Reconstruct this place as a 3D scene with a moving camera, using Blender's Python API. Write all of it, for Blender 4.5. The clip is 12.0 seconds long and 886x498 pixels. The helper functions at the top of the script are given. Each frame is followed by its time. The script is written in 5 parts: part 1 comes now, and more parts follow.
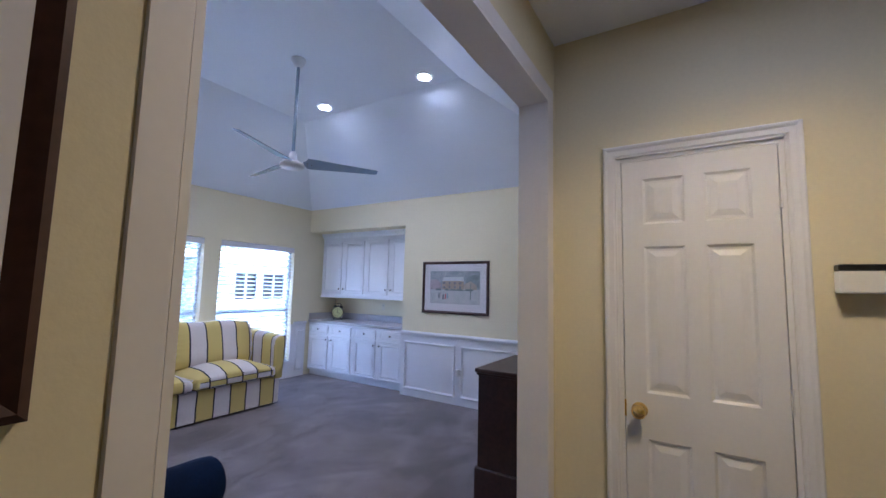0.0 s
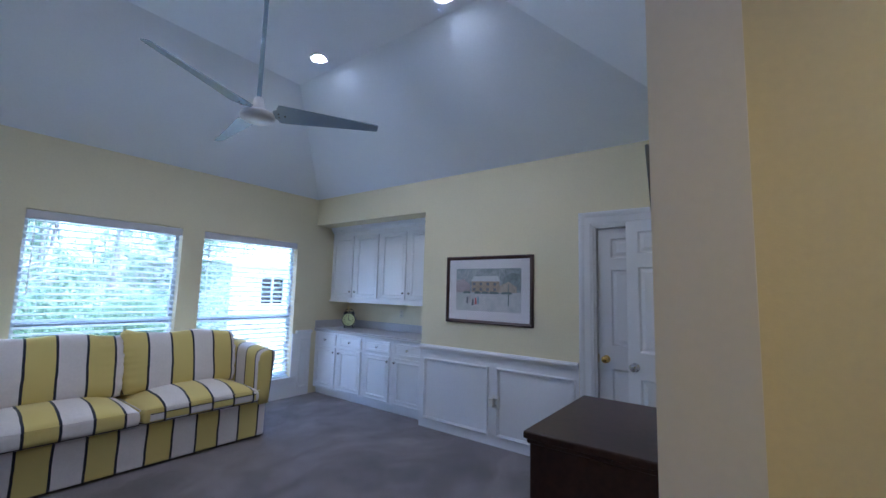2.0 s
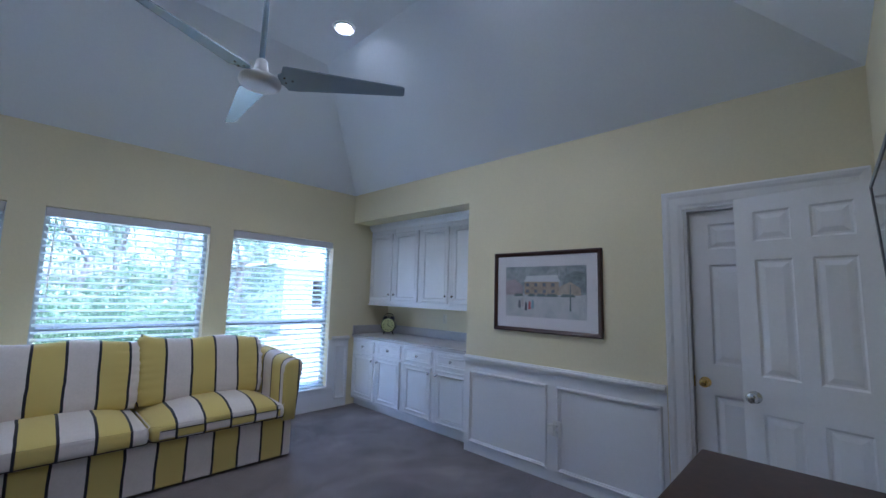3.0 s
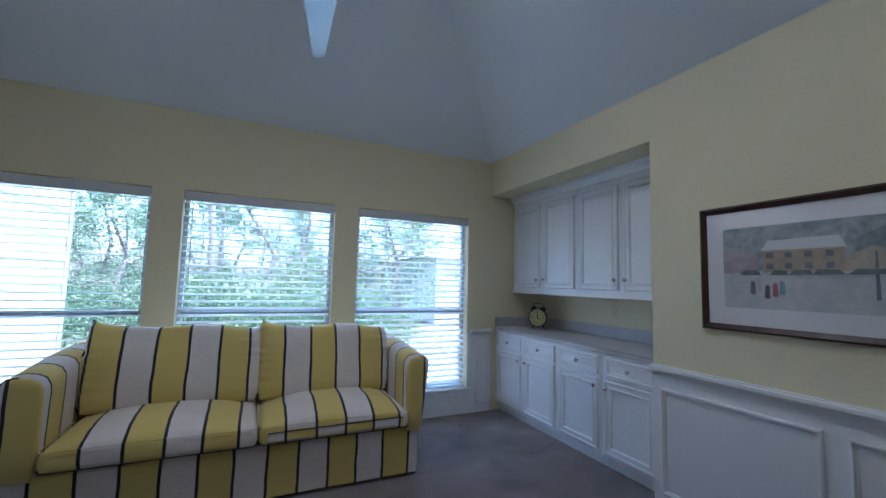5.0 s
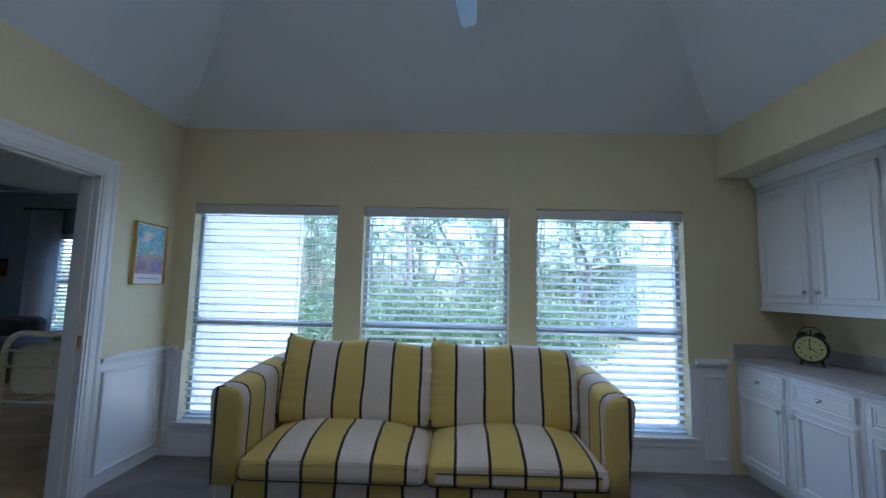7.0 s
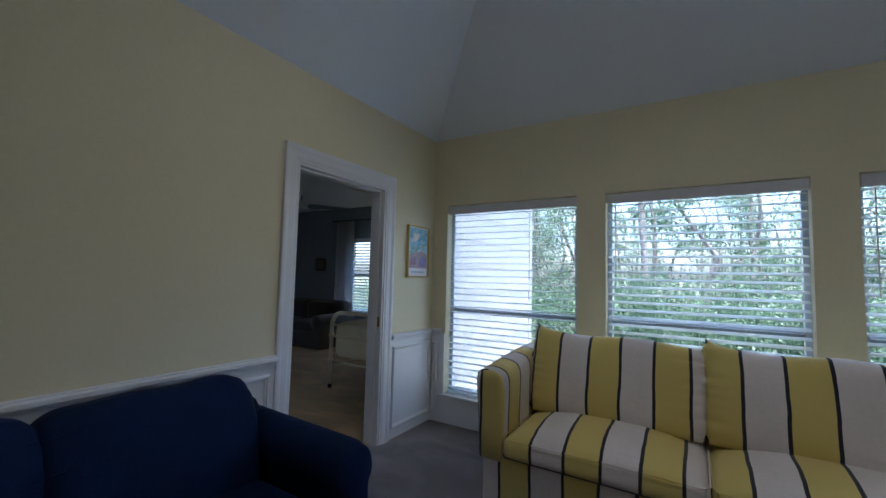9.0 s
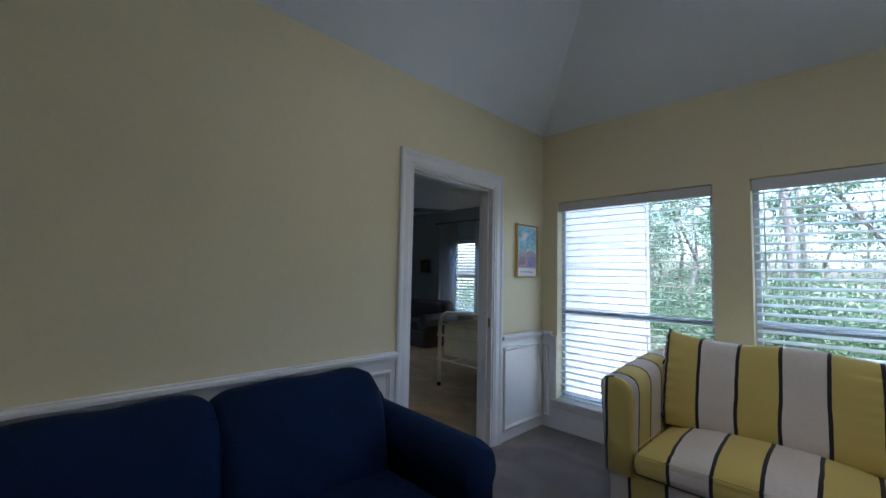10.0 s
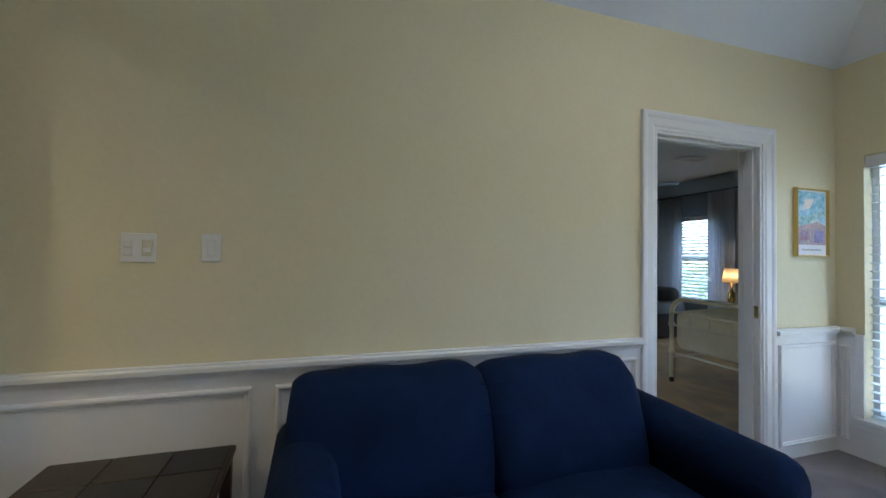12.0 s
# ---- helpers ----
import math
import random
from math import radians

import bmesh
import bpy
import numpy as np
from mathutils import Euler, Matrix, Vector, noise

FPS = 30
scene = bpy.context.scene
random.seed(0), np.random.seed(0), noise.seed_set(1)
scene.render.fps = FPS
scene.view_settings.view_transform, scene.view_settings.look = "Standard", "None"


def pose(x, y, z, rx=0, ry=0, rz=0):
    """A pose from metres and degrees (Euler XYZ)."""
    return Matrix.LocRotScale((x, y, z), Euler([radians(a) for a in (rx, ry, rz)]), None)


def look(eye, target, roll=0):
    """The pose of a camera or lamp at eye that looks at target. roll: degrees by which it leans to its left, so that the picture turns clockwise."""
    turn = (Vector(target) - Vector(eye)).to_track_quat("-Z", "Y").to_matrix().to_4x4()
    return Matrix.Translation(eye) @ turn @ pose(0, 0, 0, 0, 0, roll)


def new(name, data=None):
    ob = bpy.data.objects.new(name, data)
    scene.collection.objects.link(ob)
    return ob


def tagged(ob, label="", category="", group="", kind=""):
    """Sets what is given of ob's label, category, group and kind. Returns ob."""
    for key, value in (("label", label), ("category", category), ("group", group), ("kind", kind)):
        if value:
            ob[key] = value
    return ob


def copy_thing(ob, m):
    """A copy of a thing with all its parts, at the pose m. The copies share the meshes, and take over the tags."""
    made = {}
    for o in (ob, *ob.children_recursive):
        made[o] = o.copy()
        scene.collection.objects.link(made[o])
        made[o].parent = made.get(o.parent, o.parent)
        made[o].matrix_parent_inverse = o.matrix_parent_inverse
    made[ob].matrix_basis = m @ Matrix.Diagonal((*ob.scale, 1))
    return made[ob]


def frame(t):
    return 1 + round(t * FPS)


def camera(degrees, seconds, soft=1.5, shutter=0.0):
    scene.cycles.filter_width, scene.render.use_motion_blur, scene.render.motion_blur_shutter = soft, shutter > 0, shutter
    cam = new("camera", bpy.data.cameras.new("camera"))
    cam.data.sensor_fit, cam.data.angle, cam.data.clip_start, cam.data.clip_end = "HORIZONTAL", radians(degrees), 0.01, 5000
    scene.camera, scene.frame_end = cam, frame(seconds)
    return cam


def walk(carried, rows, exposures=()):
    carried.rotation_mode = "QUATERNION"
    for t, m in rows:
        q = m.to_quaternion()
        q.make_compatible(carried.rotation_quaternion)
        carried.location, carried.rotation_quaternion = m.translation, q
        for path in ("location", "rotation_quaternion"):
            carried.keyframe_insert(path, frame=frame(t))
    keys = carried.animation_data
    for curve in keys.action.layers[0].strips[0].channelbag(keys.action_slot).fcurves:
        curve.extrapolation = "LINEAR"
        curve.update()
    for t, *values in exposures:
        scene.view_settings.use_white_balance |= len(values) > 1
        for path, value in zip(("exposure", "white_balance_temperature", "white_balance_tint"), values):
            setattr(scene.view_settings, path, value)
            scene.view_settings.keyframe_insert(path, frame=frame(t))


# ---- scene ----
cam = camera(95.2, 12.0)
PATH = [
    (0, (-1.38, 1.967, 1.468), (-2.43, 3.658, 1.662), 1.4),
    (0.5, (-1.474, 2.227, 1.451), (-2.546, 3.904, 1.651), 1.4),
    (1, (-1.582, 2.507, 1.46), (-2.695, 4.154, 1.68), 1.6),
    (1.5, (-1.774, 2.766, 1.448), (-2.915, 4.393, 1.663), 1.7),
    (2, (-1.973, 3.014, 1.441), (-3.159, 4.609, 1.656), 1.6),
    (2.5, (-2.142, 3.282, 1.435), (-3.422, 4.802, 1.66), 1.6),
    (4.5, (-2.846, 4.049, 1.39), (-4.533, 5.106, 1.575), 1.5),
    (5, (-3.034, 4.183, 1.355), (-4.841, 5.022, 1.525), 1.5),
    (5.5, (-3.228, 4.28, 1.369), (-5.113, 4.923, 1.545), 1.5),
    (6, (-3.368, 4.334, 1.387), (-5.304, 4.796, 1.584), 1.4),
    (6.5, (-3.494, 4.359, 1.369), (-5.469, 4.587, 1.581), 1.3),
    (7, (-3.542, 4.389, 1.383), (-5.531, 4.335, 1.581), 1.3),
    (9, (-3.538, 4.206, 1.382), (-5.235, 3.156, 1.516), 1.4),
    (9.5, (-3.526, 4.151, 1.364), (-5.078, 2.897, 1.502), 1.2),
    (10, (-3.504, 4.101, 1.368), (-4.905, 2.68, 1.498), 1.2),
    (10.5, (-3.479, 4.056, 1.351), (-4.724, 2.495, 1.469), 1.2),
    (11, (-3.433, 4.01, 1.342), (-4.502, 2.323, 1.443), 1.0),
    (11.5, (-3.383, 3.971, 1.333), (-4.249, 2.17, 1.417), 1.0),
    (12, (-3.315, 3.921, 1.326), (-3.927, 2.017, 1.368), 0.8),
]
EXPOSURE = [(0.0, 4.5, 4700, 24), (0.7, 4.28, 4650, 20), (1.5, 4.14, 4650, 17), (2.5, 3.98, 4700, 15), (5.0, 3.57, 4880, 11), (7.0, 3.23, 4950, 8), (9.0, 3.02, 5300, 11), (10.0, 3.3, 5400, 10), (11.0, 3.78, 5400, 8), (12.0, 4.18, 5480, 7)]
walk(cam, [(t, look(eye, target, roll)) for t, eye, target, roll in PATH], EXPOSURE)

# ---- world, sun and lamps ----
world = bpy.data.worlds.new("world")
scene.world = world
world.use_nodes = True
wn = world.node_tree.nodes
sky = wn.new("ShaderNodeTexSky")
sky.sky_type, sky.sun_disc = "NISHITA", False
sky.sun_elevation, sky.sun_rotation = radians(80), radians(56)
sky.air_density, sky.dust_density = 1.0, 4.0
wn["Background"].inputs["Strength"].default_value = 0.15
world.node_tree.links.new(sky.outputs["Color"], wn["Background"].inputs["Color"])
sun = new("sun", bpy.data.lights.new("sun", "SUN"))
sun.data.energy, sun.data.angle, sun.data.color = 4.0, radians(10), (1.0, 0.96, 0.9)
sun.matrix_world = look((3, 2, 20), (0, 0, 0))

# the plan, in metres
XW, XE, YS, YN = -6.905, -2.10, 2.01, 6.58
XEH, YSB, PLATE, TOP = -1.96, 1.87, 2.735, 3.605
FX0, FX1, FY0, FY1 = -5.69, -3.34, 3.22, 5.37
OPEN_Y0, OPEN_Y1, OPEN_Z = 2.231, 3.84, 2.40
WINDOWS = [(2.17, 3.405), (3.625, 4.85), (5.072, 6.285)]
WZ0, WZ1 = 0.265, 2.07
NICHE_X, NICHE_Z, NICHE_Y = -4.89, 2.36, 7.22
SD0, SD1, SDZ = -6.155, -5.255, 2.11
ND0, ND1, NDZ = -3.0, -2.24, 2.05
RAIL = 0.865
BXW, BYS = -9.55, -4.0


def can_light(x, y, z, power, colour, size=0.08):
    lamp = new("spot_lamp", bpy.data.lights.new("spot_lamp", "SPOT"))
    lamp.data.energy, lamp.data.spot_size, lamp.data.spot_blend = power, radians(146), 1.0
    lamp.data.shadow_soft_size, lamp.data.color = size, colour
    lamp.location = (x, y, z - 0.012)


CANS = [(-5.10, 5.18), (-3.65, 5.18), (-5.05, 3.45)]
for cx, cy in CANS:
    can_light(cx, cy, TOP, 3.6, (1.0, 0.88, 0.72))
HALL_CAN = (-1.15, 3.05)
can_light(*HALL_CAN, PLATE, 5.6, (1.0, 0.67, 0.20), 0.15)


# ---- materials ----
def material(name, colour, rough=0.5, metal=0.0, vary=0.08, scale=6.0, fine=60.0, bump=0.1, bump_scale=120.0, depth=0.002, second=None, coat=0.0, sheen=0.0):
    m = bpy.data.materials.new(name)
    m.use_nodes = True
    nt = m.node_tree
    bsdf = nt.nodes["Principled BSDF"]
    bsdf.inputs["Roughness"].default_value = rough
    bsdf.inputs["Metallic"].default_value = metal
    bsdf.inputs["Coat Weight"].default_value = coat
    bsdf.inputs["Sheen Weight"].default_value = sheen
    co = nt.nodes.new("ShaderNodeTexCoord")
    n1 = nt.nodes.new("ShaderNodeTexNoise")
    n1.inputs["Scale"].default_value, n1.inputs["Detail"].default_value = scale, 6
    n2 = nt.nodes.new("ShaderNodeTexNoise")
    n2.inputs["Scale"].default_value, n2.inputs["Detail"].default_value = fine, 3
    nb = nt.nodes.new("ShaderNodeTexNoise")
    nb.inputs["Scale"].default_value, nb.inputs["Detail"].default_value = bump_scale, 4
    for n in (n1, n2, nb):
        nt.links.new(co.outputs["Object"], n.inputs["Vector"])
    add = nt.nodes.new("ShaderNodeMath")
    add.operation = "ADD"
    nt.links.new(n1.outputs["Fac"], add.inputs[0])
    nt.links.new(n2.outputs["Fac"], add.inputs[1])
    ramp = nt.nodes.new("ShaderNodeMapRange")
    ramp.inputs["From Min"].default_value, ramp.inputs["From Max"].default_value = 0.7, 1.3
    nt.links.new(add.outputs[0], ramp.inputs["Value"])
    mix = nt.nodes.new("ShaderNodeMix")
    mix.data_type = "RGBA"
    a = [c * (1 - vary) for c in colour]
    b = list(second) if second else [min(1, c * (1 + vary)) for c in colour]
    mix.inputs[6].default_value, mix.inputs[7].default_value = (*a, 1), (*b, 1)
    nt.links.new(ramp.outputs[0], mix.inputs[0])
    nt.links.new(mix.outputs[2], bsdf.inputs["Base Color"])
    if bump:
        bn = nt.nodes.new("ShaderNodeBump")
        bn.inputs["Strength"].default_value, bn.inputs["Distance"].default_value = bump, depth
        nt.links.new(nb.outputs["Fac"], bn.inputs["Height"])
        nt.links.new(bn.outputs["Normal"], bsdf.inputs["Normal"])
    return m


def striped(name, axis):
    """Woven sofa cloth: yellow and white bands, 19 cm wide, with a dark stripe between them."""
    m = material(name, (0.76, 0.70, 0.68), rough=0.9, vary=0.05, bump=0.35, bump_scale=500, depth=0.001, sheen=0.2)
    nt = m.node_tree
    bsdf = nt.nodes["Principled BSDF"]
    co = nt.nodes.new("ShaderNodeTexCoord")
    warp = nt.nodes.new("ShaderNodeTexNoise")
    warp.inputs["Scale"].default_value = 5.0
    nt.links.new(co.outputs["Object"], warp.inputs["Vector"])
    sep = nt.nodes.new("ShaderNodeSeparateXYZ")
    nt.links.new(co.outputs["Object"], sep.inputs[0])

    def maths(op, a, b):
        n = nt.nodes.new("ShaderNodeMath")
        n.operation = op
        for i, v in enumerate((a, b)):
            if isinstance(v, (int, float)):
                n.inputs[i].default_value = v
            elif v is not None:
                nt.links.new(v, n.inputs[i])
        return n.outputs[0]

    wob = maths("MULTIPLY", maths("SUBTRACT", warp.outputs["Fac"], 0.5), 0.018)
    s = maths("DIVIDE", maths("ADD", sep.outputs[axis], wob), 0.183)
    near = maths("ABSOLUTE", maths("SUBTRACT", s, maths("ROUND", s, None)), None)
    line = maths("LESS_THAN", near, 0.045)
    old = bsdf.inputs["Base Color"].links[0].from_socket
    yel = nt.nodes.new("ShaderNodeMix")
    yel.data_type, yel.blend_type = "RGBA", "MIX"
    yel.inputs[7].default_value = (0.68, 0.55, 0.17, 1)
    nt.links.new(old, yel.inputs[6])
    inv = nt.nodes.new("ShaderNodeMix")
    inv.data_type = "RGBA"
    inv.inputs[7].default_value = (0.02, 0.022, 0.035, 1)
    nt.links.new(line, inv.inputs[0])
    nt.links.new(yel.outputs[2], inv.inputs[6])
    nt.links.new(inv.outputs[2], bsdf.inputs["Base Color"])
    # white band first where the local coordinate is positive
    flip = maths("SUBTRACT", 1.0, maths("FLOORED_MODULO", maths("ADD", maths("FLOOR", s, None), 1.0), 2.0))
    nt.links.new(flip, yel.inputs[0])
    return m


def thin(m, amount):
    """Lets light through a thin sheet."""
    nt = m.node_tree
    bsdf, out = nt.nodes["Principled BSDF"], nt.nodes["Material Output"]
    tr = nt.nodes.new("ShaderNodeBsdfTranslucent")
    nt.links.new(bsdf.inputs["Base Color"].links[0].from_socket, tr.inputs["Color"])
    mx = nt.nodes.new("ShaderNodeMixShader")
    mx.inputs[0].default_value = amount
    nt.links.new(bsdf.outputs[0], mx.inputs[1])
    nt.links.new(tr.outputs[0], mx.inputs[2])
    nt.links.new(mx.outputs[0], out.inputs["Surface"])
    return m


def glass_material():
    m = bpy.data.materials.new("window_glass")
    m.use_nodes = True
    b = m.node_tree.nodes["Principled BSDF"]
    b.inputs["Transmission Weight"].default_value, b.inputs["Roughness"].default_value, b.inputs["IOR"].default_value = 1.0, 0.0, 1.02
    return m


def glow(name, colour, strength):
    m = bpy.data.materials.new(name)
    m.use_nodes = True
    b = m.node_tree.nodes["Principled BSDF"]
    b.inputs["Base Color"].default_value = (0.8, 0.8, 0.8, 1)
    b.inputs["Emission Color"].default_value, b.inputs["Emission Strength"].default_value = (*colour, 1), strength
    return m


M_YELLOW = material("yellow_wall_paint", (0.765, 0.69, 0.475), rough=0.75, vary=0.03, scale=1.5, bump=0.25, bump_scale=160, depth=0.0015)
M_CEIL = material("ceiling_paint", (0.85, 0.885, 0.94), rough=0.6, vary=0.02, scale=1.5, bump=0.2, bump_scale=140, depth=0.0015)
M_WHITE = material("white_gloss_paint", (0.80, 0.79, 0.80), rough=0.38, vary=0.02, scale=3, bump=0.06, bump_scale=60, depth=0.001)
M_JAMB = material("off_white_paint", (0.78, 0.75, 0.74), rough=0.5, vary=0.02, scale=3, bump=0.08, bump_scale=100, depth=0.001)
M_CAB = material("cabinet_paint", (0.80, 0.80, 0.82), rough=0.35, vary=0.02, scale=4, bump=0.05, bump_scale=40, depth=0.001)
M_CARPET = material("grey_mauve_carpet", (0.182, 0.150, 0.152), rough=1.0, vary=0.42, scale=1.7, fine=110, bump=1.0, bump_scale=420, depth=0.006, sheen=0.3)
M_CARPET_TAN = material("tan_carpet", (0.56, 0.35, 0.12), rough=1.0, vary=0.18, scale=2.0, fine=160, bump=1.0, bump_scale=420, depth=0.006, sheen=0.3)
M_BLUEGREY = material("blue_grey_wall_paint", (0.32, 0.37, 0.43), rough=0.75, vary=0.03, scale=1.5, bump=0.2, bump_scale=160, depth=0.0015)
M_NAVY = material("navy_cotton_slipcover", (0.003, 0.013, 0.052), rough=0.8, vary=0.25, scale=5, fine=220, bump=0.45, bump_scale=11, depth=0.02)
M_NAVY.node_tree.nodes["Principled BSDF"].inputs["Specular IOR Level"].default_value = 0.15
M_STRIPE_Y = striped("striped_sofa_cloth", 1)
M_STRIPE_X = striped("striped_sofa_cloth_across", 0)
M_PIPING = material("dark_piping", (0.02, 0.022, 0.03), rough=0.9, bump=0)
M_DARKWOOD = material("dark_mahogany", (0.040, 0.015, 0.011), rough=0.42, vary=0.35, scale=5, fine=40, bump=0.08, bump_scale=50, depth=0.001, coat=0.12)
M_FRAMEWOOD = material("dark_frame_wood", (0.05, 0.022, 0.017), rough=0.35, vary=0.3, bump=0.08)
M_COUNTER = material("grey_laminate", (0.50, 0.48, 0.49), rough=0.4, vary=0.08, scale=30, fine=250, bump=0.02)
M_BRASS = material("polished_brass", (0.85, 0.58, 0.18), rough=0.18, metal=1.0, vary=0.05, bump=0)
M_CHROME = material("brushed_nickel", (0.62, 0.62, 0.64), rough=0.25, metal=1.0, vary=0.05, bump=0)
M_SLAT = material("white_vinyl_slat", (0.85, 0.90, 0.91), rough=0.45, vary=0.02, bump=0.03)
M_VALANCE = material("blind_valance", (0.62, 0.60, 0.62), rough=0.5, vary=0.03, bump=0.05)
M_ALU_DARK = material("meeting_rail_aluminium", (0.34, 0.38, 0.43), rough=0.45, vary=0.05, bump=0.03)
M_ALU = material("window_aluminium", (0.62, 0.67, 0.72), rough=0.45, metal=0.0, vary=0.05, bump=0.03)
M_GLASS = glass_material()
M_FAN = material("white_fan_enamel", (0.74, 0.74, 0.76), rough=0.3, vary=0.02, bump=0)
# white enamel; the blue of the reflected windows is put into its colour
M_BLADE = material("window_tinted_fan_enamel", (0.44, 0.55, 0.67), rough=0.24, metal=0.45, vary=0.03, bump=0)
M_BLACK = material("black_plastic", (0.012, 0.012, 0.014), rough=0.35, vary=0.1, bump=0.04)
M_SCREEN = material("glossy_black_screen", (0.006, 0.006, 0.008), rough=0.05, vary=0.02, bump=0, coat=0.6)
M_PLASTIC = material("white_plastic", (0.80, 0.78, 0.74), rough=0.35, vary=0.02, bump=0)
M_ALMOND = material("almond_plastic", (0.72, 0.66, 0.50), rough=0.35, vary=0.02, bump=0)
M_BULB = glow("lit_bulb", (1.0, 0.95, 0.86), 5.5)
M_SHADE = thin(material("lamp_shade_cloth", (0.80, 0.70, 0.55), rough=0.9, vary=0.04, bump=0.2, bump_scale=300), 0.6)
M_SIDING = material("white_siding_paint", (0.50, 0.49, 0.465), rough=0.6, vary=0.03, scale=2, bump=0.1, bump_scale=40)
M_ROOF = material("grey_shingles", (0.16, 0.155, 0.15), rough=0.9, vary=0.25, scale=20, bump=0.5, bump_scale=40, depth=0.01)
M_GROUND = material("leafy_ground", (0.05, 0.07, 0.035), rough=1.0, vary=0.4, scale=0.8, fine=12, bump=0.6, bump_scale=20, depth=0.03, second=(0.11, 0.10, 0.06))
M_BARK = material("bark", (0.19, 0.17, 0.15), rough=0.95, vary=0.3, scale=4, fine=30, bump=0.8, bump_scale=25, depth=0.02)
M_LEAF = thin(material("leaf_green", (0.10, 0.165, 0.085), rough=0.5, vary=0.4, scale=1.3, fine=8, bump=0, second=(0.20, 0.27, 0.16)), 0.5)
M_LEAF_DARK = thin(material("leaf_dark_green", (0.045, 0.095, 0.055), rough=0.55, vary=0.4, scale=1.3, fine=8, bump=0, second=(0.11, 0.17, 0.10)), 0.5)
thin(M_SLAT, 0.5)
M_CREAM = material("cream_enamel", (0.86, 0.75, 0.50), rough=0.35, vary=0.04, bump=0.03)
M_LINEN = material("white_bed_linen", (0.90, 0.77, 0.52), rough=0.95, vary=0.05, scale=6, bump=0.3, bump_scale=200)
M_CURTAIN = thin(material("sheer_white_curtain", (0.78, 0.80, 0.84), rough=0.95, vary=0.04, bump=0.2, bump_scale=300), 0.55)
M_GREYCLOTH = material("grey_brown_upholstery", (0.075, 0.068, 0.07), rough=0.95, vary=0.15, bump=0.4, bump_scale=400, sheen=0.3)
M_MAT = material("picture_mat_board", (0.80, 0.78, 0.81), rough=0.8, vary=0.02, bump=0.02)


def streaks(m, scale, amount):
    """Soft brushed streaks in a carpet's pile."""
    nt = m.node_tree
    bsdf = nt.nodes["Principled BSDF"]
    co = nt.nodes.new("ShaderNodeTexCoord")
    mp = nt.nodes.new("ShaderNodeMapping")
    mp.inputs["Rotation"].default_value = (0, 0, 0.6)
    mp.inputs["Scale"].default_value = (scale, scale * 0.7, scale)
    n = nt.nodes.new("ShaderNodeTexNoise")
    n.inputs["Scale"].default_value, n.inputs["Detail"].default_value, n.inputs["Distortion"].default_value = 1.0, 3.0, 1.6
    nt.links.new(co.outputs["Object"], mp.inputs["Vector"])
    nt.links.new(mp.outputs["Vector"], n.inputs["Vector"])
    r = nt.nodes.new("ShaderNodeMapRange")
    r.inputs["From Min"].default_value, r.inputs["From Max"].default_value = 0.38, 0.66
    r.inputs["To Min"].default_value, r.inputs["To Max"].default_value = 1 - amount, 1 + amount
    nt.links.new(n.outputs["Fac"], r.inputs["Value"])
    old = bsdf.inputs["Base Color"].links[0].from_socket
    v = nt.nodes.new("ShaderNodeVectorMath")
    v.operation = "SCALE"
    nt.links.new(old, v.inputs[0])
    nt.links.new(r.outputs[0], v.inputs["Scale"])
    nt.links.new(v.outputs[0], bsdf.inputs["Base Color"])


streaks(M_CARPET, 2.0, 0.27)
streaks(M_CARPET_TAN, 2.2, 0.2)

# ---- building tools ----
def thing(name, label, category, group="", kind="", at=(0, 0, 0), turn=0):
    e = new(name)
    e.matrix_basis = pose(*at, 0, 0, turn)
    return tagged(e, label, category, group, kind)


def part(name, bm, mat, parent=None, label="", smooth=False, m=None):
    me = bpy.data.meshes.new(name)
    bmesh.ops.recalc_face_normals(bm, faces=bm.faces)
    bm.to_mesh(me)
    bm.free()
    me.materials.append(mat)
    if smooth:
        me.shade_smooth()
    ob = new(name, me)
    if parent:
        ob.parent = parent
    if m is not None:
        ob.matrix_basis = m
    return tagged(ob, label)


def solid(name, bm, mat, label, category, kind="structure", smooth=False):
    ob = part(name, bm, mat, None, "", smooth)
    return tagged(ob, label, category, "", kind)


def box(x0, x1, y0, y1, z0, z1, bevel=0.0, bm=None, seg=1):
    b = bmesh.new()
    c = [b.verts.new((x, y, z)) for x in (x0, x1) for y in (y0, y1) for z in (z0, z1)]
    for f in ((0, 1, 3, 2), (4, 6, 7, 5), (0, 4, 5, 1), (2, 3, 7, 6), (0, 2, 6, 4), (1, 5, 7, 3)):
        b.faces.new([c[i] for i in f])
    if bevel:
        bmesh.ops.bevel(b, geom=b.edges[:], offset=bevel, segments=seg, affect="EDGES", profile=0.5)
    return merge(bm, b)


def merge(bm, b):
    if bm is None:
        return b
    me = bpy.data.meshes.new("scratch")
    b.to_mesh(me)
    b.free()
    bm.from_mesh(me)
    bpy.data.meshes.remove(me)
    return bm


